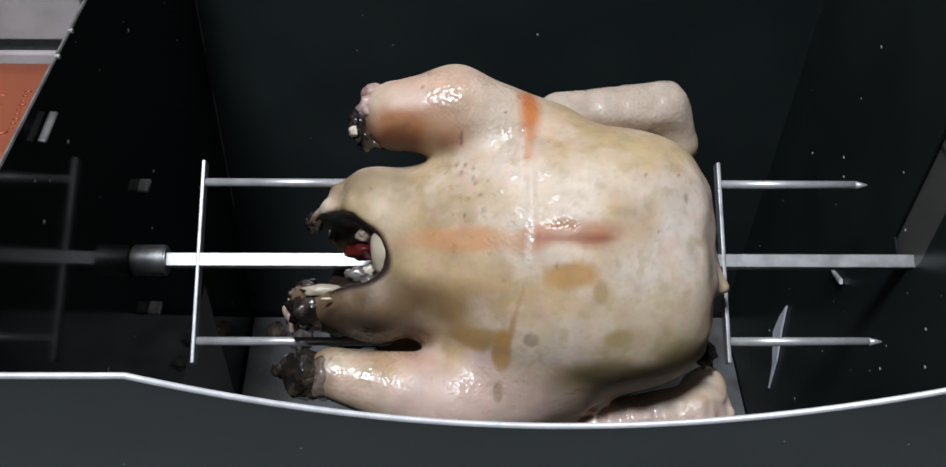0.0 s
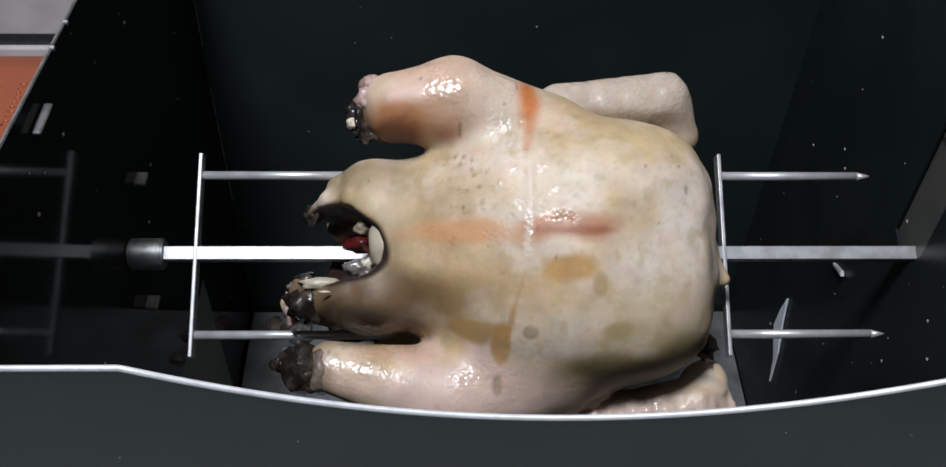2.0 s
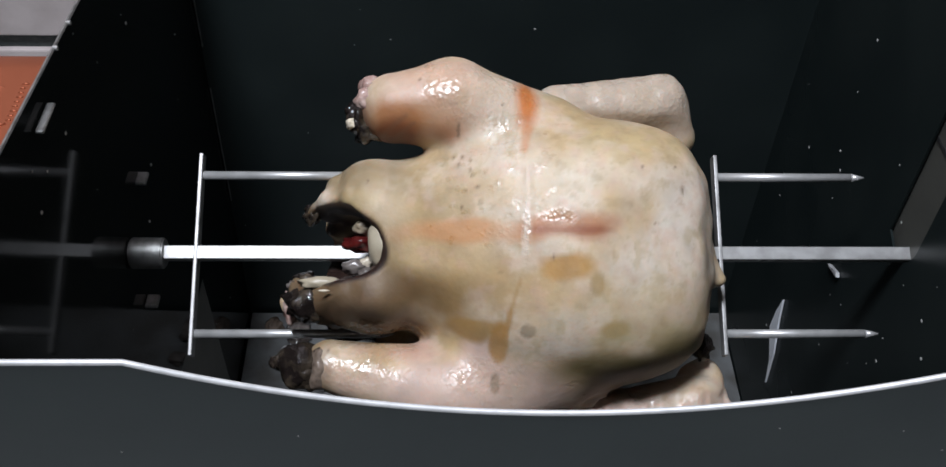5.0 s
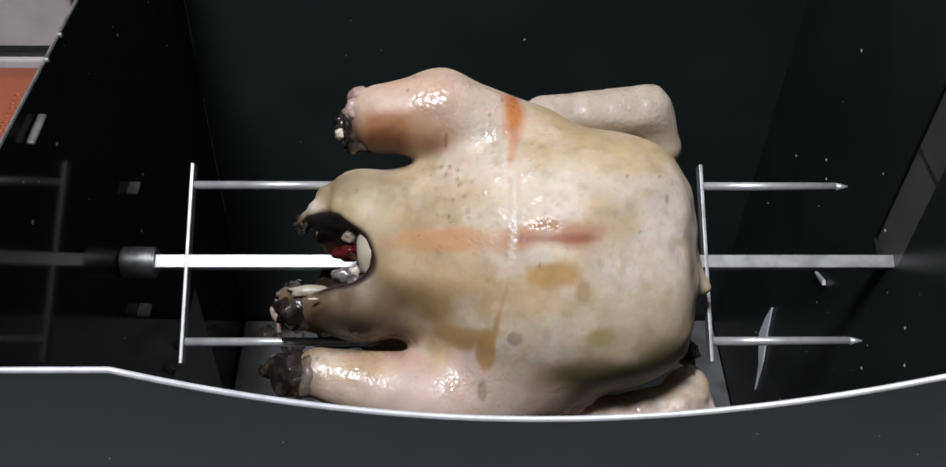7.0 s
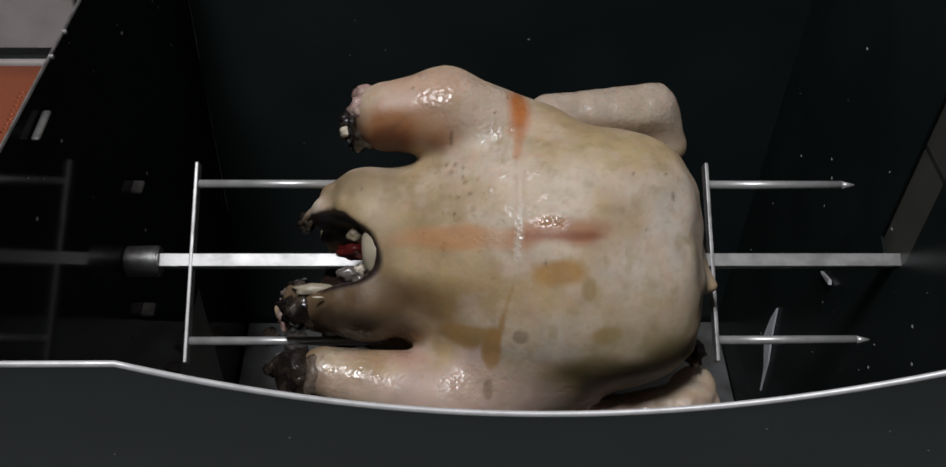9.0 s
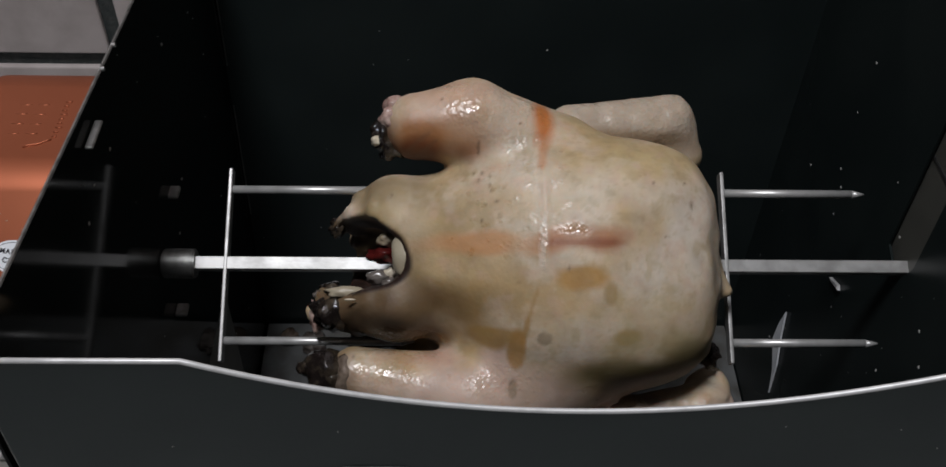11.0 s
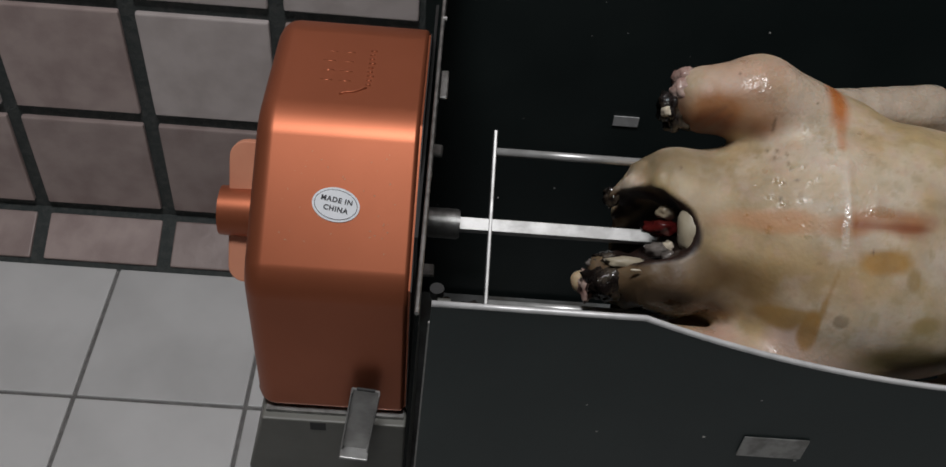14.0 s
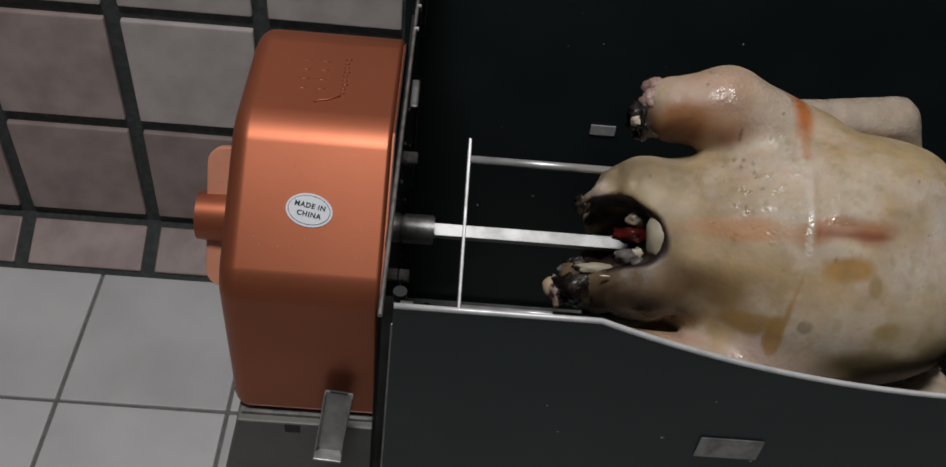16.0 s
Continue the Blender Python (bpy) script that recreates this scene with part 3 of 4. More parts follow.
def chicken_field(p):
    # x along the spit, u up over the breast, v out of the breast
    d = ellipsoid(p, (0.0405, 0.000, 0.000), (0.0835, 0.079, 0.080), 2.5)
    d = smin(d, ellipsoid(p, (0.0755, -0.001, 0.006), (0.0490, 0.064, 0.066), 3.4), 0.02)
    d = smin(d, ellipsoid(p, (-0.040, 0.006, 0.002), (0.054, 0.0475, 0.053), 3.0), 0.022)
    # flaps round the opening
    d = smin(d, limb(p, (-0.066, 0.031, 0.030), (-0.0945, 0.0215, 0.026), 0.0155, 0.0072), 0.012)
    d = smin(d, limb(p, (-0.062, -0.030, 0.036), (-0.100, -0.022, 0.024), 0.016, 0.010), 0.014)
    d = smin(d, limb(p, (-0.088, -0.031, 0.012), (-0.112, -0.029, 0.006), 0.0115, 0.007), 0.01)
    # the opening
    d = -smin(-d, opening(p), 0.0035)
    # flesh between the tail and the lower leg
    d = smin(d, limb(p, (-0.055, -0.046, -0.014), (-0.025, -0.060, -0.006), 0.014, 0.018), 0.008)
    # legs
    d = smin(d, limb(p, (0.028, 0.060, 0.022), (-0.018, 0.0825, 0.036), 0.033, 0.0262), 0.012)
    d = smin(d, limb(p, (-0.018, 0.0825, 0.036), (-0.050, 0.0790, 0.040), 0.0262, 0.0195), 0.004)
    d = smin(d, limb(p, (0.035, -0.062, 0.018), (-0.020, -0.079, 0.032), 0.034, 0.0275), 0.014)
    d = smin(d, limb(p, (-0.020, -0.079, 0.032), (-0.086, -0.065, 0.032), 0.0275, 0.0145), 0.004)
    # wings
    d = smin(d, limb(p, (0.046, 0.090, -0.020), (0.112, 0.096, -0.030), 0.016, 0.0178), 0.003)
    d = smin(d, limb(p, (0.112, 0.096, -0.030), (0.121, 0.078, -0.036), 0.0175, 0.015), 0.004)
    d = smin(d, limb(p, (0.050, -0.099, 0.012), (0.122, -0.088, 0.008), 0.0165, 0.0170), 0.002)
    d = smin(d, limb(p, (0.122, -0.088, 0.008), (0.128, -0.076, -0.004), 0.0165, 0.013), 0.003)
    # neck skin
    d = smin(d, limb(p, (0.115, 0.00, 0.02), (0.1335, -0.016, 0.026), 0.014, 0.005), 0.012)
    # string groove round the middle, keel and folds
    seam = p[..., 0] - 0.020 - 0.0042 * waves(p, 85, 5)
    d = d - 0.0006 * np.exp(-(seam / 0.0020) ** 2) * np.clip((p[..., 2] - 0.045) / 0.02, 0, 1) * np.clip((p[..., 1] + 0.012) / 0.01, 0, 1)
    d = d + 0.0020 * waves(p, 48, 1) + 0.0013 * waves(p, 110, 4) + 0.0004 * waves(p, 170, 2)
    wing = np.clip((np.abs(p[..., 1]) - 0.076) / 0.006, 0, 1) * (p[..., 0] > 0.05) * (p[..., 2] < np.where(p[..., 1] < 0, 0.038, 0.0))
    d = d + np.where(p[..., 1] < 0, 2.2, 0.32) * wing * (0.0014 * waves(p, 420, 3) + 0.0006 * waves(p, 760, 31))
    # ragged skin round the opening
    torn = np.clip((-0.066 - p[..., 0]) / 0.016, 0, 1) * np.clip((0.050 - np.abs(p[..., 1])) / 0.01, 0, 1)
    d = d + torn * (0.0021 * waves(p, 300, 51) + 0.0012 * waves(p, 620, 52))
    d = d + 0.0024 * np.clip((p[..., 0] - 0.108) / 0.012, 0, 1) * waves(p, 260, 41)
    return d


STEP = 0.0015
gx, gy, gz = [np.arange(lo, hi, STEP) for lo, hi in ((-0.135, 0.165), (-0.125, 0.13), (-0.105, 0.105))]
grid = np.stack(np.meshgrid(gx, gy, gz, indexing="ij"), -1)
verts, faces = surface_net(chicken_field(grid), (gx[0], gy[0], gz[0]), STEP)


def skin_colour(p):
    """Colour and wetness: pale skin, pink legs, yellow fat, brown dried patches, dark raw edges, some painted shade."""
    c = np.tile(np.array((0.50, 0.41, 0.30)), (len(p), 1))
    wet = np.zeros(len(p))
    big, mid, fine = waves(p, 45, 11), waves(p, 95, 12), waves(p, 230, 13)
    rag = 0.7 * waves(p, 160, 14) + 0.5 * fine

    def tint(colour, w):
        c[:] = c * (1 - w[:, None]) + np.array(colour) * w[:, None]

    def near(centre, radius, soft, wob):
        q = (p - np.array(centre)) / np.array(radius)
        return np.clip((1.15 - np.sqrt((q ** 2).sum(1)) + wob * rag) / (0.45 * soft), 0, 1)

    def patch(colour, centre, radius, strength, soft=1.0, wob=0.55):
        tint(colour, near(centre, radius, soft, wob) * strength * np.clip(0.98 + 0.5 * fine, 0, 1))
    def streak(colour, a, b, radius, strength):
        q = p * np.array((1, 1, 0.15))
        e = limb(q, np.array(a) * np.array((1, 1, 0.15)), np.array(b) * np.array((1, 1, 0.15)), 0, 0) / radius
        tint(colour, np.clip((1.3 - e + 0.5 * rag) / 0.7, 0, 1) * strength)
    tint((0.46, 0.34, 0.17), np.clip(0.10 + 2.2 * big, 0, 1) * 0.6)
    tint((0.60, 0.55, 0.49), np.clip(-0.10 + 2.4 * mid - 0.8 * big, 0, 1) * 0.75)
    tint((0.38, 0.29, 0.18), np.clip(-0.12 + 1.4 * fine - 0.6 * mid, 0, 1) * 0.4)
    # large regions
    patch((0.60, 0.56, 0.52), (0.094, 0.004, 0.07), (0.034, 0.040, 0.04), 0.9, 1.6, 0.8)
    patch((0.60, 0.54, 0.44), (0.048, 0.042, 0.075), (0.034, 0.018, 0.04), 0.6, 1.5)
    patch((0.45, 0.39, 0.33), (0.118, -0.006, 0.055), (0.008, 0.030, 0.04), 0.6, 1.4)
    patch((0.58, 0.53, 0.47), (0.038, -0.044, 0.07), (0.042, 0.016, 0.03), 0.7, 1.2)
    patch((0.46, 0.38, 0.20), (0.082, 0.056, 0.045), (0.050, 0.016, 0.04), 0.65, 1.6)
    patch((0.57, 0.52, 0.46), (0.005, 0.056, 0.062), (0.030, 0.020, 0.04), 0.8, 1.5)
    patch((0.31, 0.235, 0.115), (-0.050, 0.014, 0.058), (0.042, 0.040, 0.05), 0.85, 2.4)
    patch((0.37, 0.255, 0.11), (0.000, -0.018, 0.075), (0.056, 0.018, 0.05), 0.7, 1.8)
    patch((0.31, 0.225, 0.09), (0.045, -0.068, 0.045), (0.024, 0.013, 0.03), 0.6, 1.6)
    # mottling: yellow fat showing through, pale scuffs, pink blushes
    coarse, small = cloud(p, 42, 3), cloud(p, 110, 8)
    tint((0.43, 0.30, 0.13), np.clip(2.0 * coarse - 0.10, 0, 1) * 0.26)
    tint((0.62, 0.57, 0.52), np.clip(-2.4 * coarse - 0.20 + 0.7 * small, 0, 1) * 0.38)
    tint((0.50, 0.36, 0.29), np.clip(2.4 * small - 0.35, 0, 1) * 0.40)
    tint((0.36, 0.29, 0.17), np.clip(-2.6 * small - 0.40, 0, 1) * 0.42)
    tiny = cloud(p, 240, 17)
    tint((0.33, 0.25, 0.15), np.clip(2.6 * tiny - 0.75, 0, 1) * 0.30)
    patch((0.40, 0.33, 0.19), (0.070, -0.030, 0.07), (0.050, 0.020, 0.04), 0.45, 2.0, 0.8)
    # legs and wings
    patch((0.50, 0.355, 0.285), (-0.028, 0.088, 0.050), (0.040, 0.030, 0.04), 0.8, 1.8)
    patch((0.54, 0.47, 0.41), (0.008, 0.085, 0.050), (0.020, 0.022, 0.04), 0.7, 1.5)
    patch((0.54, 0.425, 0.385), (-0.010, -0.076, 0.045), (0.075, 0.026, 0.05), 0.9, 1.2)
    patch((0.47, 0.28, 0.23), (-0.045, -0.056, 0.045), (0.030, 0.007, 0.03), 0.6, 2)
    patch((0.46, 0.405, 0.355), (0.085, 0.097, -0.02), (0.075, 0.030, 0.045), 0.9, 1.0)
    # shade line between the wing and the body, painted in brown
    patch((0.29, 0.22, 0.15), (0.092, 0.080, -0.020), (0.050, 0.008, 0.03), 0.8, 1.3)
    patch((0.33, 0.27, 0.22), (0.122, 0.080, -0.03), (0.008, 0.012, 0.03), 0.7, 1.5)
    patch((0.56, 0.46, 0.42), (0.092, -0.100, 0.006), (0.075, 0.024, 0.045), 1.0, 1.0)
    # towards the opening: brown and olive skin, plus shade round the flaps painted in
    patch((0.24, 0.19, 0.12), (-0.082, 0.044, 0.036), (0.032, 0.012, 0.03), 0.9, 1.8)
    patch((0.26, 0.205, 0.115), (-0.066, 0.036, 0.046), (0.026, 0.014, 0.03), 0.6, 2.2)
    patch((0.42, 0.335, 0.19), (-0.070, 0.026, 0.048), (0.020, 0.007, 0.02), 0.7, 1.6)
    patch((0.22, 0.145, 0.062), (-0.030, -0.028, 0.058), (0.048, 0.017, 0.04), 0.9, 2.0)
    patch((0.30, 0.22, 0.11), (-0.053, 0.002, 0.056), (0.012, 0.024, 0.03), 0.6, 1.8)
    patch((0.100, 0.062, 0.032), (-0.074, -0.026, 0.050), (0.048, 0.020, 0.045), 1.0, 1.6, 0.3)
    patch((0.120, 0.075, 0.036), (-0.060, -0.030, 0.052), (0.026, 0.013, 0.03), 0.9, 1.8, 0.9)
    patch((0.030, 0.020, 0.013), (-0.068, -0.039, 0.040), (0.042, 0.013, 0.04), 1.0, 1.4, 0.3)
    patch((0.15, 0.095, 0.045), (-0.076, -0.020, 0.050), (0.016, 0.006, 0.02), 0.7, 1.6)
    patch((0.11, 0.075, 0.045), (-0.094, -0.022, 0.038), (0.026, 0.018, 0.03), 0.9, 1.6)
    # red brown line down the breast and the orange mark
    patch((0.45, 0.250, 0.120), (-0.008, 0.008, 0.070), (0.056, 0.0072, 0.04), 0.95, 1.4)
    patch((0.34, 0.150, 0.066), (0.044, 0.0110, 0.075), (0.029, 0.0092, 0.04), 0.95, 1.5, 0.5)
    patch((0.25, 0.085, 0.036), (0.043, 0.0085, 0.075), (0.023, 0.0030, 0.04), 0.9, 1.2, 0.5)
    patch((0.42, 0.145, 0.034), (0.021, 0.081, 0.055), (0.0070, 0.020, 0.04), 0.95, 2.0)
    patch((0.58, 0.50, 0.43), (0.0195, 0.030, 0.075), (0.0026, 0.034, 0.03), 0.3, 1.4, 0.9)
    # brown dried patches
    patch((0.37, 0.215, 0.06), (0.041, -0.010, 0.08), (0.0125, 0.0085, 0.03), 0.95, 1.0, 0.8)
    streak((0.31, 0.195, 0.075), (0.0160, -0.017, 0.075), (0.0110, -0.034, 0.072), 0.0011, 0.55)
    streak((0.33, 0.200, 0.070), (0.0110, -0.034, 0.072), (0.0085, -0.046, 0.068), 0.0017, 0.75)
    patch((0.34, 0.215, 0.080), (-0.012, -0.0415, 0.07), (0.028, 0.0050, 0.04), 0.85, 1.3, 1.2)
    patch((0.35, 0.205, 0.070), (0.006, -0.050, 0.07), (0.0048, 0.011, 0.03), 0.85, 0.7)
    patch((0.33, 0.22, 0.075), (0.064, -0.043, 0.06), (0.009, 0.0045, 0.03), 0.75, 1.3, 1.0)
    patch((0.31, 0.22, 0.095), (0.055, -0.020, 0.07), (0.004, 0.007, 0.03), 0.7, 0.9)
    patch((0.20, 0.16, 0.11), (0.020, -0.044, 0.07), (0.0042, 0.0038, 0.03), 0.85, 0.6)
    patch((0.26, 0.20, 0.14), (0.004, -0.072, 0.06), (0.003, 0.006, 0.03), 0.7, 0.8)
    # olive lower flank with its shade painted in, brown knee
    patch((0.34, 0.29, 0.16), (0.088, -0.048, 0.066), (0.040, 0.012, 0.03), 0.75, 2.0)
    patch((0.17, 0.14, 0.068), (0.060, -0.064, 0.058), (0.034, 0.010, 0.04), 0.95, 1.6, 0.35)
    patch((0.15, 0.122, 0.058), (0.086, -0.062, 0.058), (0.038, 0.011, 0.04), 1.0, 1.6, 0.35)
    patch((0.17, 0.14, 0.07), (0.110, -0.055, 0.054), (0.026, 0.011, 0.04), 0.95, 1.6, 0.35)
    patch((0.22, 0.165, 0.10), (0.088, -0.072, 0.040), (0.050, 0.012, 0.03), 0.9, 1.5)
    patch((0.33, 0.15, 0.060), (-0.050, 0.068, 0.052), (0.036, 0.016, 0.030), 0.95, 1.6, 0.6)
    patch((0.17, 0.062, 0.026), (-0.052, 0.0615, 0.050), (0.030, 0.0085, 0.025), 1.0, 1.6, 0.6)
    # shade in the crease under the drumstick, painted near-black
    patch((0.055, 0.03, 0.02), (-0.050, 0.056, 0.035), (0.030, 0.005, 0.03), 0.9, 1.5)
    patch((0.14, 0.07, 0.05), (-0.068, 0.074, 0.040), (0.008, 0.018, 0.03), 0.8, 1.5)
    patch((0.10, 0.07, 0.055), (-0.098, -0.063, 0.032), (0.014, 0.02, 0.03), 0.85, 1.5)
    # thin creases on the thigh, drawn only as dark lines of colour
    streak((0.16, 0.085, 0.050), (-0.060, 0.060, 0.05), (-0.044, 0.072, 0.055), 0.0012, 0.4)
    streak((0.16, 0.085, 0.050), (-0.054, 0.058, 0.05), (-0.040, 0.068, 0.055), 0.0010, 0.4)
    streak((0.46, 0.20, 0.08), (0.0212, 0.064, 0.06), (0.0190, 0.052, 0.06), 0.0028, 0.55)
    streak((0.64, 0.58, 0.53), (0.0195, 0.022, 0.078), (0.0183, -0.003, 0.080), 0.0013, 0.7)
    patch((0.13, 0.09, 0.06), (-0.016, 0.064, 0.057), (0.0010, 0.0035, 0.02), 0.7, 1.0)
    # tips of both flaps, darker than the skin behind them
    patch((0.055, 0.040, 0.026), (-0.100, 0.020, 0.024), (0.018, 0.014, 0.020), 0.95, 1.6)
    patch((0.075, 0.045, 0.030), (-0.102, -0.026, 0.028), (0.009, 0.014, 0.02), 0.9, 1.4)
    # inside of the opening and its rim: shade painted as dark colour
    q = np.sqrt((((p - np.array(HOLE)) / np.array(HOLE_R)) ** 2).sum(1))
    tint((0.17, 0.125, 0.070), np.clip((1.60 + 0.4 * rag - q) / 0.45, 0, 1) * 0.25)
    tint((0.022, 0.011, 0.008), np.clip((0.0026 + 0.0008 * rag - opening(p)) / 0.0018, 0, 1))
    # pin feather dots
    r = np.random.RandomState(9)
    for _ in range(34):
        s = p[r.randint(len(p))]
        if s[2] < 0.02:
            continue
        d = np.linalg.norm((p - s) / np.array((r.uniform(0.0006, 0.0010), r.uniform(0.0008, 0.0018), 0.003)), axis=1)
        tint((0.13, 0.085, 0.045), np.clip(1.3 - d, 0, 1) * 0.8)
    for sx, su, long in ((-0.0093, 0.047, 2.2), (-0.0095, 0.0415, 1.2), (-0.0090, 0.038, 1.4), (-0.006, 0.032, 1.2), (-0.0045, 0.023, 2.0), (-0.0156, 0.045, 1.8),
                         (-0.037, 0.044, 1.5), (-0.012, 0.030, 0.9), (0.006, -0.013, 1.2), (0.102, 0.030, 3.4), (0.080, 0.042, 1.3), (0.086, 0.012, 0.9)):
        d = np.linalg.norm((p - np.array((sx, su, 0.068))) / np.array((0.0009, 0.0009 * long, 0.02)), axis=1)
        tint((0.13, 0.09, 0.05), np.clip(1.3 - d, 0, 1) * 0.75)
    # wet places
    for centre, radius in (((-0.005, 0.085, 0.06), (0.034, 0.018, 0.03)), ((0.012, 0.055, 0.065), (0.005, 0.018, 0.03)), ((0.019, 0.010, 0.075), (0.0022, 0.016, 0.03)),
                           ((0.036, 0.016, 0.08), (0.012, 0.004, 0.03)), ((-0.062, -0.060, 0.045), (0.028, 0.016, 0.03)), ((0.085, 0.098, -0.012), (0.058, 0.024, 0.05)), ((0.085, -0.095, 0.01), (0.06, 0.02, 0.04)),
                           ((-0.005, -0.068, 0.055), (0.02, 0.010, 0.03)), ((-0.03, 0.098, 0.05), (0.012, 0.006, 0.03)), ((0.004, 0.070, 0.062), (0.016, 0.008, 0.03)), ((-0.06, -0.044, 0.04), (0.03, 0.008, 0.03))):
        wet = np.maximum(wet, near(centre, radius, 1.2, 0.6))
    # single wet spots on the upper breast and the legs
    for _ in range(120):
        s = np.array((r.normal(0.008, 0.024), r.choice((r.uniform(0.0, 0.075), r.uniform(0.0, 0.060), r.uniform(-0.085, -0.060))), 0.062))
        d = np.linalg.norm((p - s) / np.array((r.uniform(0.0014, 0.0034), r.uniform(0.0014, 0.0028), 0.02)), axis=1)
        wet = np.maximum(wet, np.clip(1.4 - d, 0, 1))
    return np.concatenate([np.clip(c * np.array((1.03, 0.965, 0.875)), 0.005, 1), wet[:, None]], 1)


TURN = radians(CHICKEN_DEG)
CU, CV = Vector((0, math.cos(TURN), math.sin(TURN))), Vector((0, -math.sin(TURN), math.cos(TURN)))
TO_WORLD = np.array(((1, 0, 0), CU, CV))
me = bpy.data.meshes.new("body")
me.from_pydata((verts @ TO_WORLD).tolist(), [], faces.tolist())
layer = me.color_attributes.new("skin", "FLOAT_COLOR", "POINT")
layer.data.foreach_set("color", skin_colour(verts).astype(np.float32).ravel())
me.polygons.foreach_set("use_smooth", [True] * len(me.polygons))
me.materials.append(SKIN)
chicken = thing("raw_chicken", "pale raw whole chicken threaded on the spit", "chicken", (0, 0, SPIT_Z))
body = new("body", me)
body.parent = chicken


SCRAPS = (((-0.165, 0.196), (0.011, 0.013, 0.005), 1.0, ORGAN, "greyish meat scrap lying on the drip tray"),
          ((-0.188, 0.204), (0.008, 0.010, 0.004), 2.0, SINEW, "small brown meat scrap lying on the drip tray"),
          ((-0.156, 0.165), (0.010, 0.006, 0.004), 3.0, ORGAN, "grey fat scrap lying on the drip tray"))


def flesh(name, centre, radii, seed, material, label="", rough=0.3):
    bm = lump((0, 0, 0), radii, seed, rough)
    m = Matrix((Vector((1, 0, 0)), CU, CV)).transposed().to_4x4()
    bmesh.ops.transform(bm, matrix=m @ Matrix.Translation(centre), verts=bm.verts[:])
    return part(name, bm, material, chicken, label, True)


flesh("leg_end", (-0.071, 0.073, 0.038), (0.0075, 0.0085, 0.010), 1.0, CHAR, "black charred bone end", 0.6)
flesh("leg_end", (-0.066, 0.066, 0.036), (0.0085, 0.0060, 0.009), 1.5, CHAR, "black charred bone end", 0.6)
flesh("bone", (-0.0745, 0.069, 0.045), (0.0032, 0.0028, 0.004), 1.7, FAT, "pale bone tip", 0.4)
flesh("torn_skin", (-0.063, 0.090, 0.040), (0.0075, 0.0060, 0.009), 2.0, FOLD, "torn pink skin", 0.45)
flesh("torn_skin", (-0.066, 0.082, 0.046), (0.0065, 0.0065, 0.006), 2.4, FOLD, "torn pink skin", 0.45)
flesh("leg_end", (-0.103, -0.0640, 0.032), (0.0130, 0.0140, 0.015), 3.0, CHAR, "black charred bone end", 0.25)
flesh("leg_end", (-0.099, -0.0685, 0.034), (0.0085, 0.0095, 0.011), 3.5, CHAR, "black charred bone end", 0.32)
flesh("leg_skin", (-0.0915, -0.0655, 0.0330), (0.0085, 0.0132, 0.0136), 3.2, SINEW, "wet brown ring of skin", 0.22)
flesh("leg_end", (-0.113, -0.062, 0.034), (0.0060, 0.0045, 0.005), 3.8, CHAR, "", 0.5)
flesh("giblet", (-0.069, 0.004, 0.026), (0.011, 0.005, 0.009), 4.0, MEAT, "dark red raw meat", 0.4)
flesh("giblet", (-0.068, 0.013, 0.031), (0.0060, 0.0040, 0.005), 5.0, CREAM, "pale wet fat", 0.4)
flesh("giblet", (-0.067, -0.007, 0.032), (0.0040, 0.0036, 0.005), 6.0, FAT, "pale wet fat", 0.5)
flesh("giblet", (-0.073, -0.009, 0.032), (0.0075, 0.0045, 0.006), 6.5, ORGAN, "grey wet giblet", 0.35)
flesh("giblet", (-0.066, -0.013, 0.035), (0.0050, 0.0040, 0.005), 6.8, ORGAN, "grey wet giblet", 0.35)
flesh("bone", (-0.088, -0.0225, 0.0505), (0.0030, 0.0007, 0.0008), 6.9, FAT, "pale bone splinter", 0.2)
flesh("giblet", (0.126, -0.054, 0.012), (0.0055, 0.0085, 0.006), 10.0, CHAR, "dark wet skin end", 0.5)
flesh("flap", (-0.0568, 0.004, 0.0460), (0.0080, 0.0150, 0.0080), 7.0, CREAM, "pale fold of fat", 0.15)
flesh("torn_skin", (-0.0920, -0.0180, 0.0370), (0.0105, 0.0034, 0.0040), 7.6, CREAM, "yellowish fold of skin", 0.4)
flesh("tail", (-0.100, -0.0290, 0.0255), (0.0130, 0.0105, 0.0125), 8.0, CHAR, "dark bloody tail", 0.5)
flesh("tail", (-0.1095, -0.0320, 0.018), (0.0052, 0.0085, 0.006), 9.0, FOLD, "pink flap of skin", 0.8)
flesh("torn_skin", (-0.0985, 0.0215, 0.0195), (0.0045, 0.0055, 0.0050), 11.5, CHAR, "dark wet torn edge", 0.7)
flesh("torn_skin", (-0.1010, -0.0170, 0.0270), (0.0065, 0.0050, 0.0060), 12.0, CHAR, "dark wet torn edge", 0.7)
flesh("torn_skin", (-0.0900, -0.0350, 0.0200), (0.0100, 0.0045, 0.0060), 12.5, CHAR, "dark wet torn edge", 0.7)
flesh("torn_skin", (-0.1050, -0.0200, 0.0240), (0.0065, 0.0040, 0.0050), 13.0, ORGAN, "pale torn skin", 0.5)
flesh("tail", (-0.076, -0.046, -0.006), (0.0180, 0.0060, 0.007), 9.8, CHAR, "dark wet edge", 0.6)
for cx, cu, cv, r, seed in ((-0.070, -0.0430, 0.012, 0.0040, 22), (-0.063, -0.0440, 0.014, 0.0036, 23), (-0.057, -0.0440, 0.016, 0.0030, 25)):
    flesh("clot", (cx, cu, cv), (r * 1.5, r * 0.7, r), seed, CHAR, "dark glossy clot", 0.6)

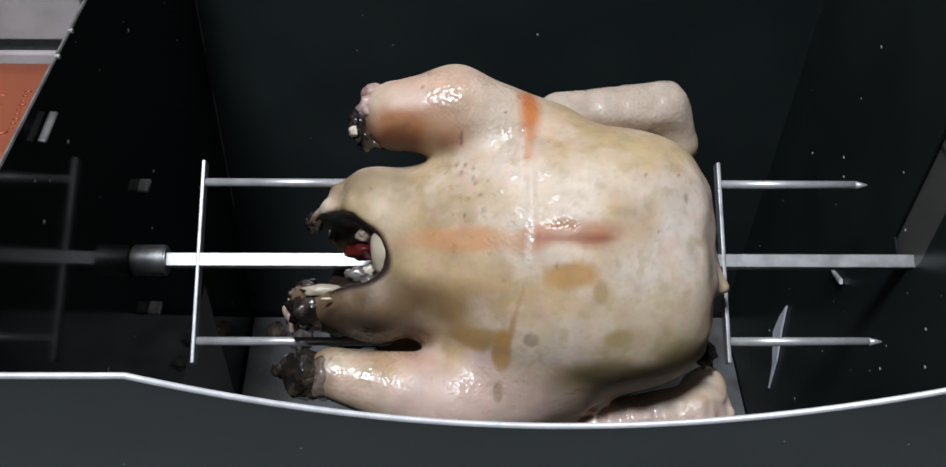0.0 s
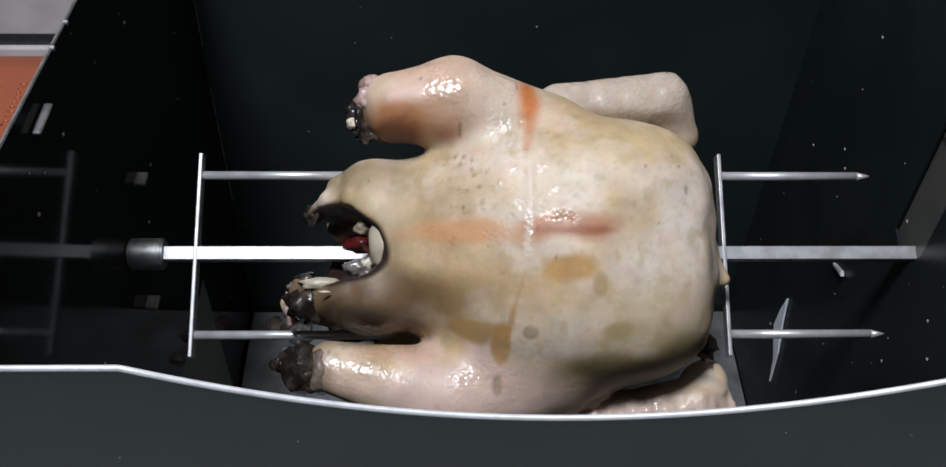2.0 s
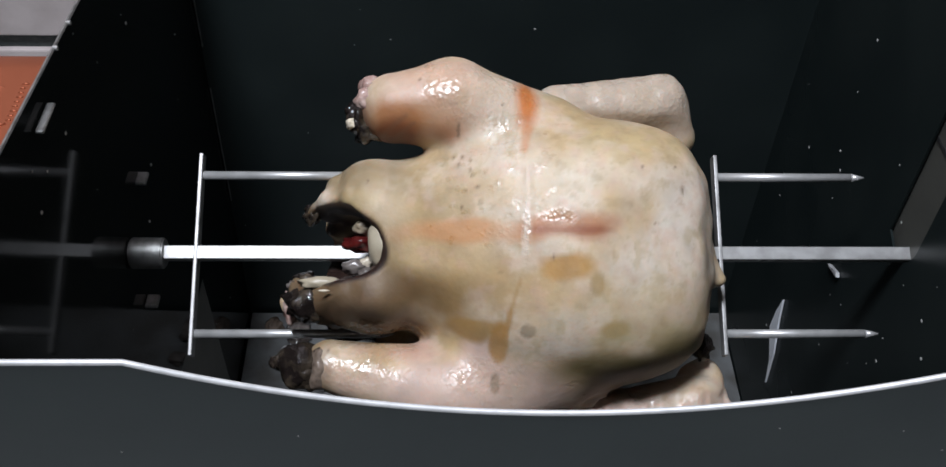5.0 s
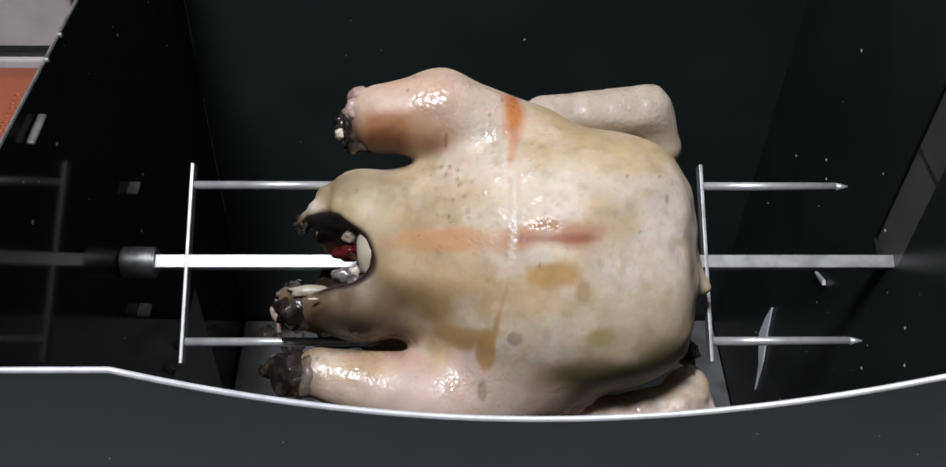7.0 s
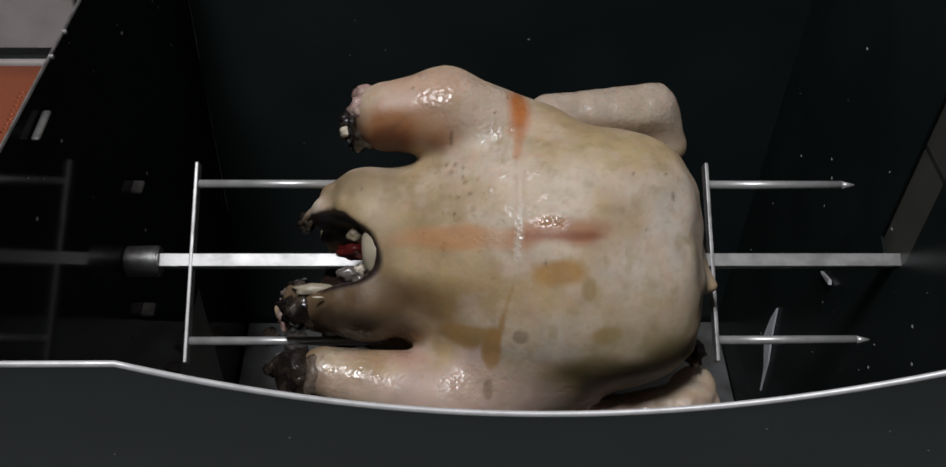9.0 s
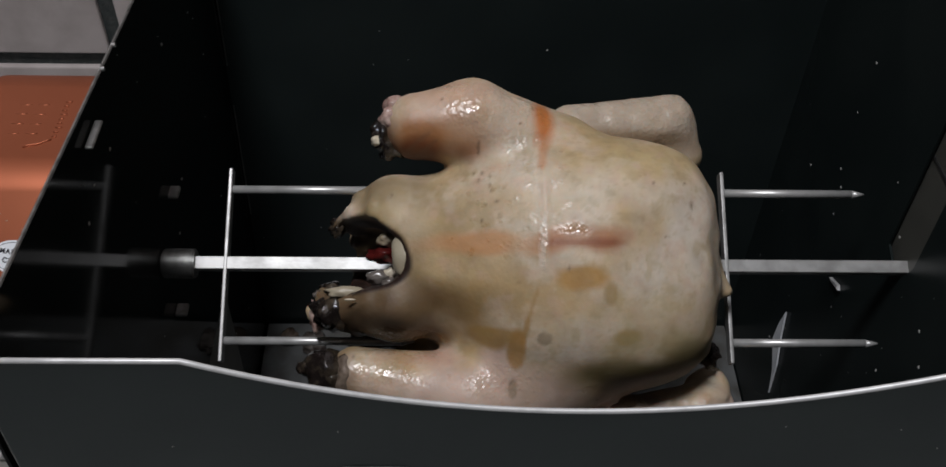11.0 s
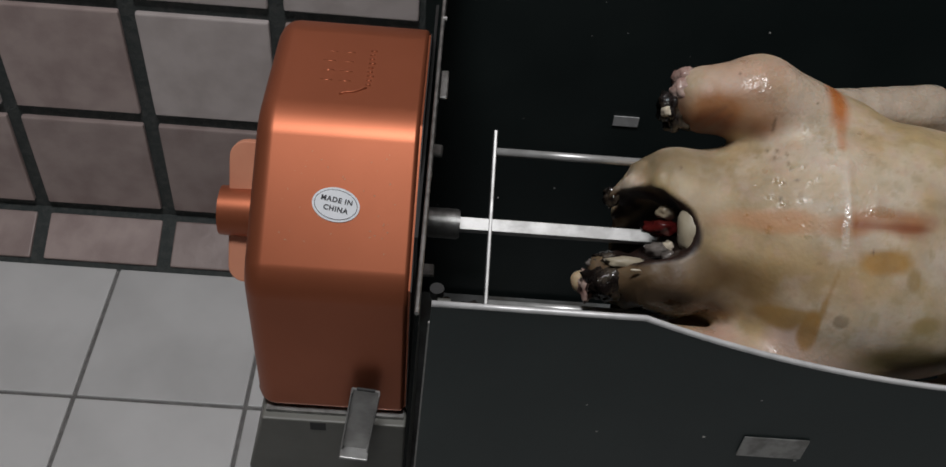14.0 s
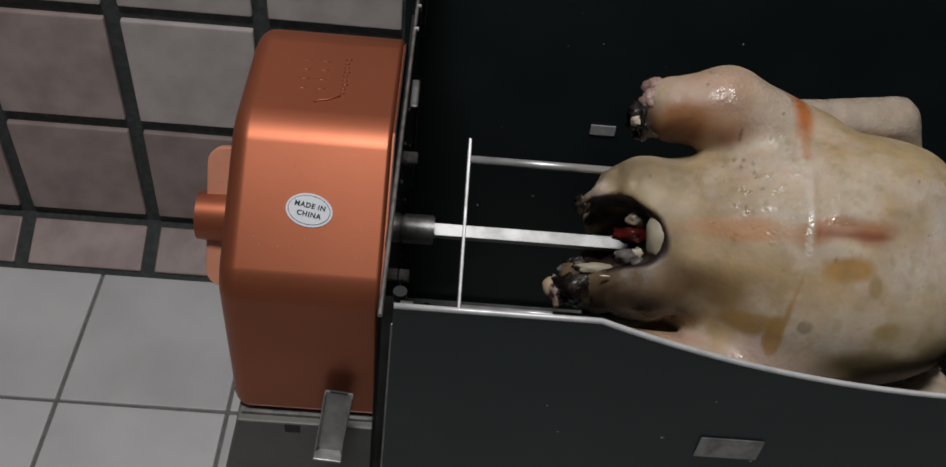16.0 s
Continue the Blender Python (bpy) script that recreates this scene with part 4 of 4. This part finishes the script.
# scraps fallen on the tray
for at, radii, seed, material, label in SCRAPS:
    bm = lump((0, 0, radii[2] * 0.8), radii, seed, 0.6)
    ob = tagged(link("meat_scrap", bm, material, None, label, True), category="meat scrap", group="scraps on the tray")
    ob.location = (*at, 0.242)

# ---- wall and floor tiles ----
PITCH, JOINT = 0.163, 0.0175
tile_w = box(-(PITCH - JOINT) / 2, (PITCH - JOINT) / 2, -0.004, 0.004, -(PITCH - JOINT) / 2, (PITCH - JOINT) / 2, 0.0022, 2)
first = link("tile", tile_w, WALL_TILE, wall_north)
mesh_brown = first.data
mesh_pale = mesh_brown.copy()
mesh_pale.materials[0] = WALL_TILE_PALE
bpy.data.objects.remove(first)
rnd = random.Random(7)
for i in range(-7, 10):
    for j in range(0, 7):
        pale = (i, j) in ((1, 1), (1, 2), (2, 2)) or rnd.random() < 0.3
        ob = new("tile", mesh_pale if pale else mesh_brown)
        ob.parent = wall_north
        ob.location = (-0.637 + PITCH * i, WALL_Y + 0.003 + rnd.uniform(-0.0006, 0.0006), 0.1225 + PITCH * j)
        ob.rotation_euler = (rnd.uniform(-0.004, 0.004), rnd.uniform(-0.006, 0.006), rnd.uniform(-0.004, 0.004))
# sloping base course
base = box(-(PITCH - JOINT) / 2, (PITCH - JOINT) / 2, -0.031, 0.031, -0.004, 0.004, 0.002, 2)
first = link("base_tile", base, WALL_TILE, wall_north)
mesh_base = first.data
bpy.data.objects.remove(first)
tilt = math.atan2(0.032, WALL_Y - FLOOR_Y)
bm = prism([(FLOOR_Y - 0.002, -0.004), (WALL_Y + 0.008, -0.004), (WALL_Y + 0.008, 0.036)], "x", -2.02, 0.92)
part("base_bed", bm, GROUT_DARK, wall_north)
for i in range(-8, 10):
    ob = new("base_tile", mesh_base)
    ob.parent = wall_north
    ob.location = (-0.637 + PITCH * i, (FLOOR_Y + WALL_Y) / 2 + 0.002, 0.0155)
    ob.rotation_euler = (tilt, 0, 0)

FT, FJ = 0.199, 0.0045
tile_f = box(-(FT - FJ) / 2, (FT - FJ) / 2, -(FT - FJ) / 2, (FT - FJ) / 2, -0.006, 0.0, 0.0018, 2)
first = link("tile", tile_f, FLOOR_TILE, floor)
mesh_floor = first.data
bpy.data.objects.remove(first)
for i in range(-8, 8):
    for j in range(0, 9):
        ob = new("tile", mesh_floor)
        ob.parent = floor
        ob.location = (-0.512 + FT * i, 0.329 - FT * j, rnd.uniform(-0.0004, 0.0004))
        ob.rotation_euler = (0, 0, rnd.uniform(-0.002, 0.002))
# the upper courses of the wall, out to the corners
rnd = random.Random(12)
for i in range(-8, 10):
    for j in range(0 if i < -7 else 7, 15):
        ob = new("tile", mesh_pale if rnd.random() < 0.3 else mesh_brown)
        ob.parent = wall_north
        ob.location = (-0.637 + PITCH * i, WALL_Y + 0.003 + rnd.uniform(-0.0006, 0.0006), 0.1225 + PITCH * j)
        ob.rotation_euler = (rnd.uniform(-0.004, 0.004), rnd.uniform(-0.006, 0.006), rnd.uniform(-0.004, 0.004))
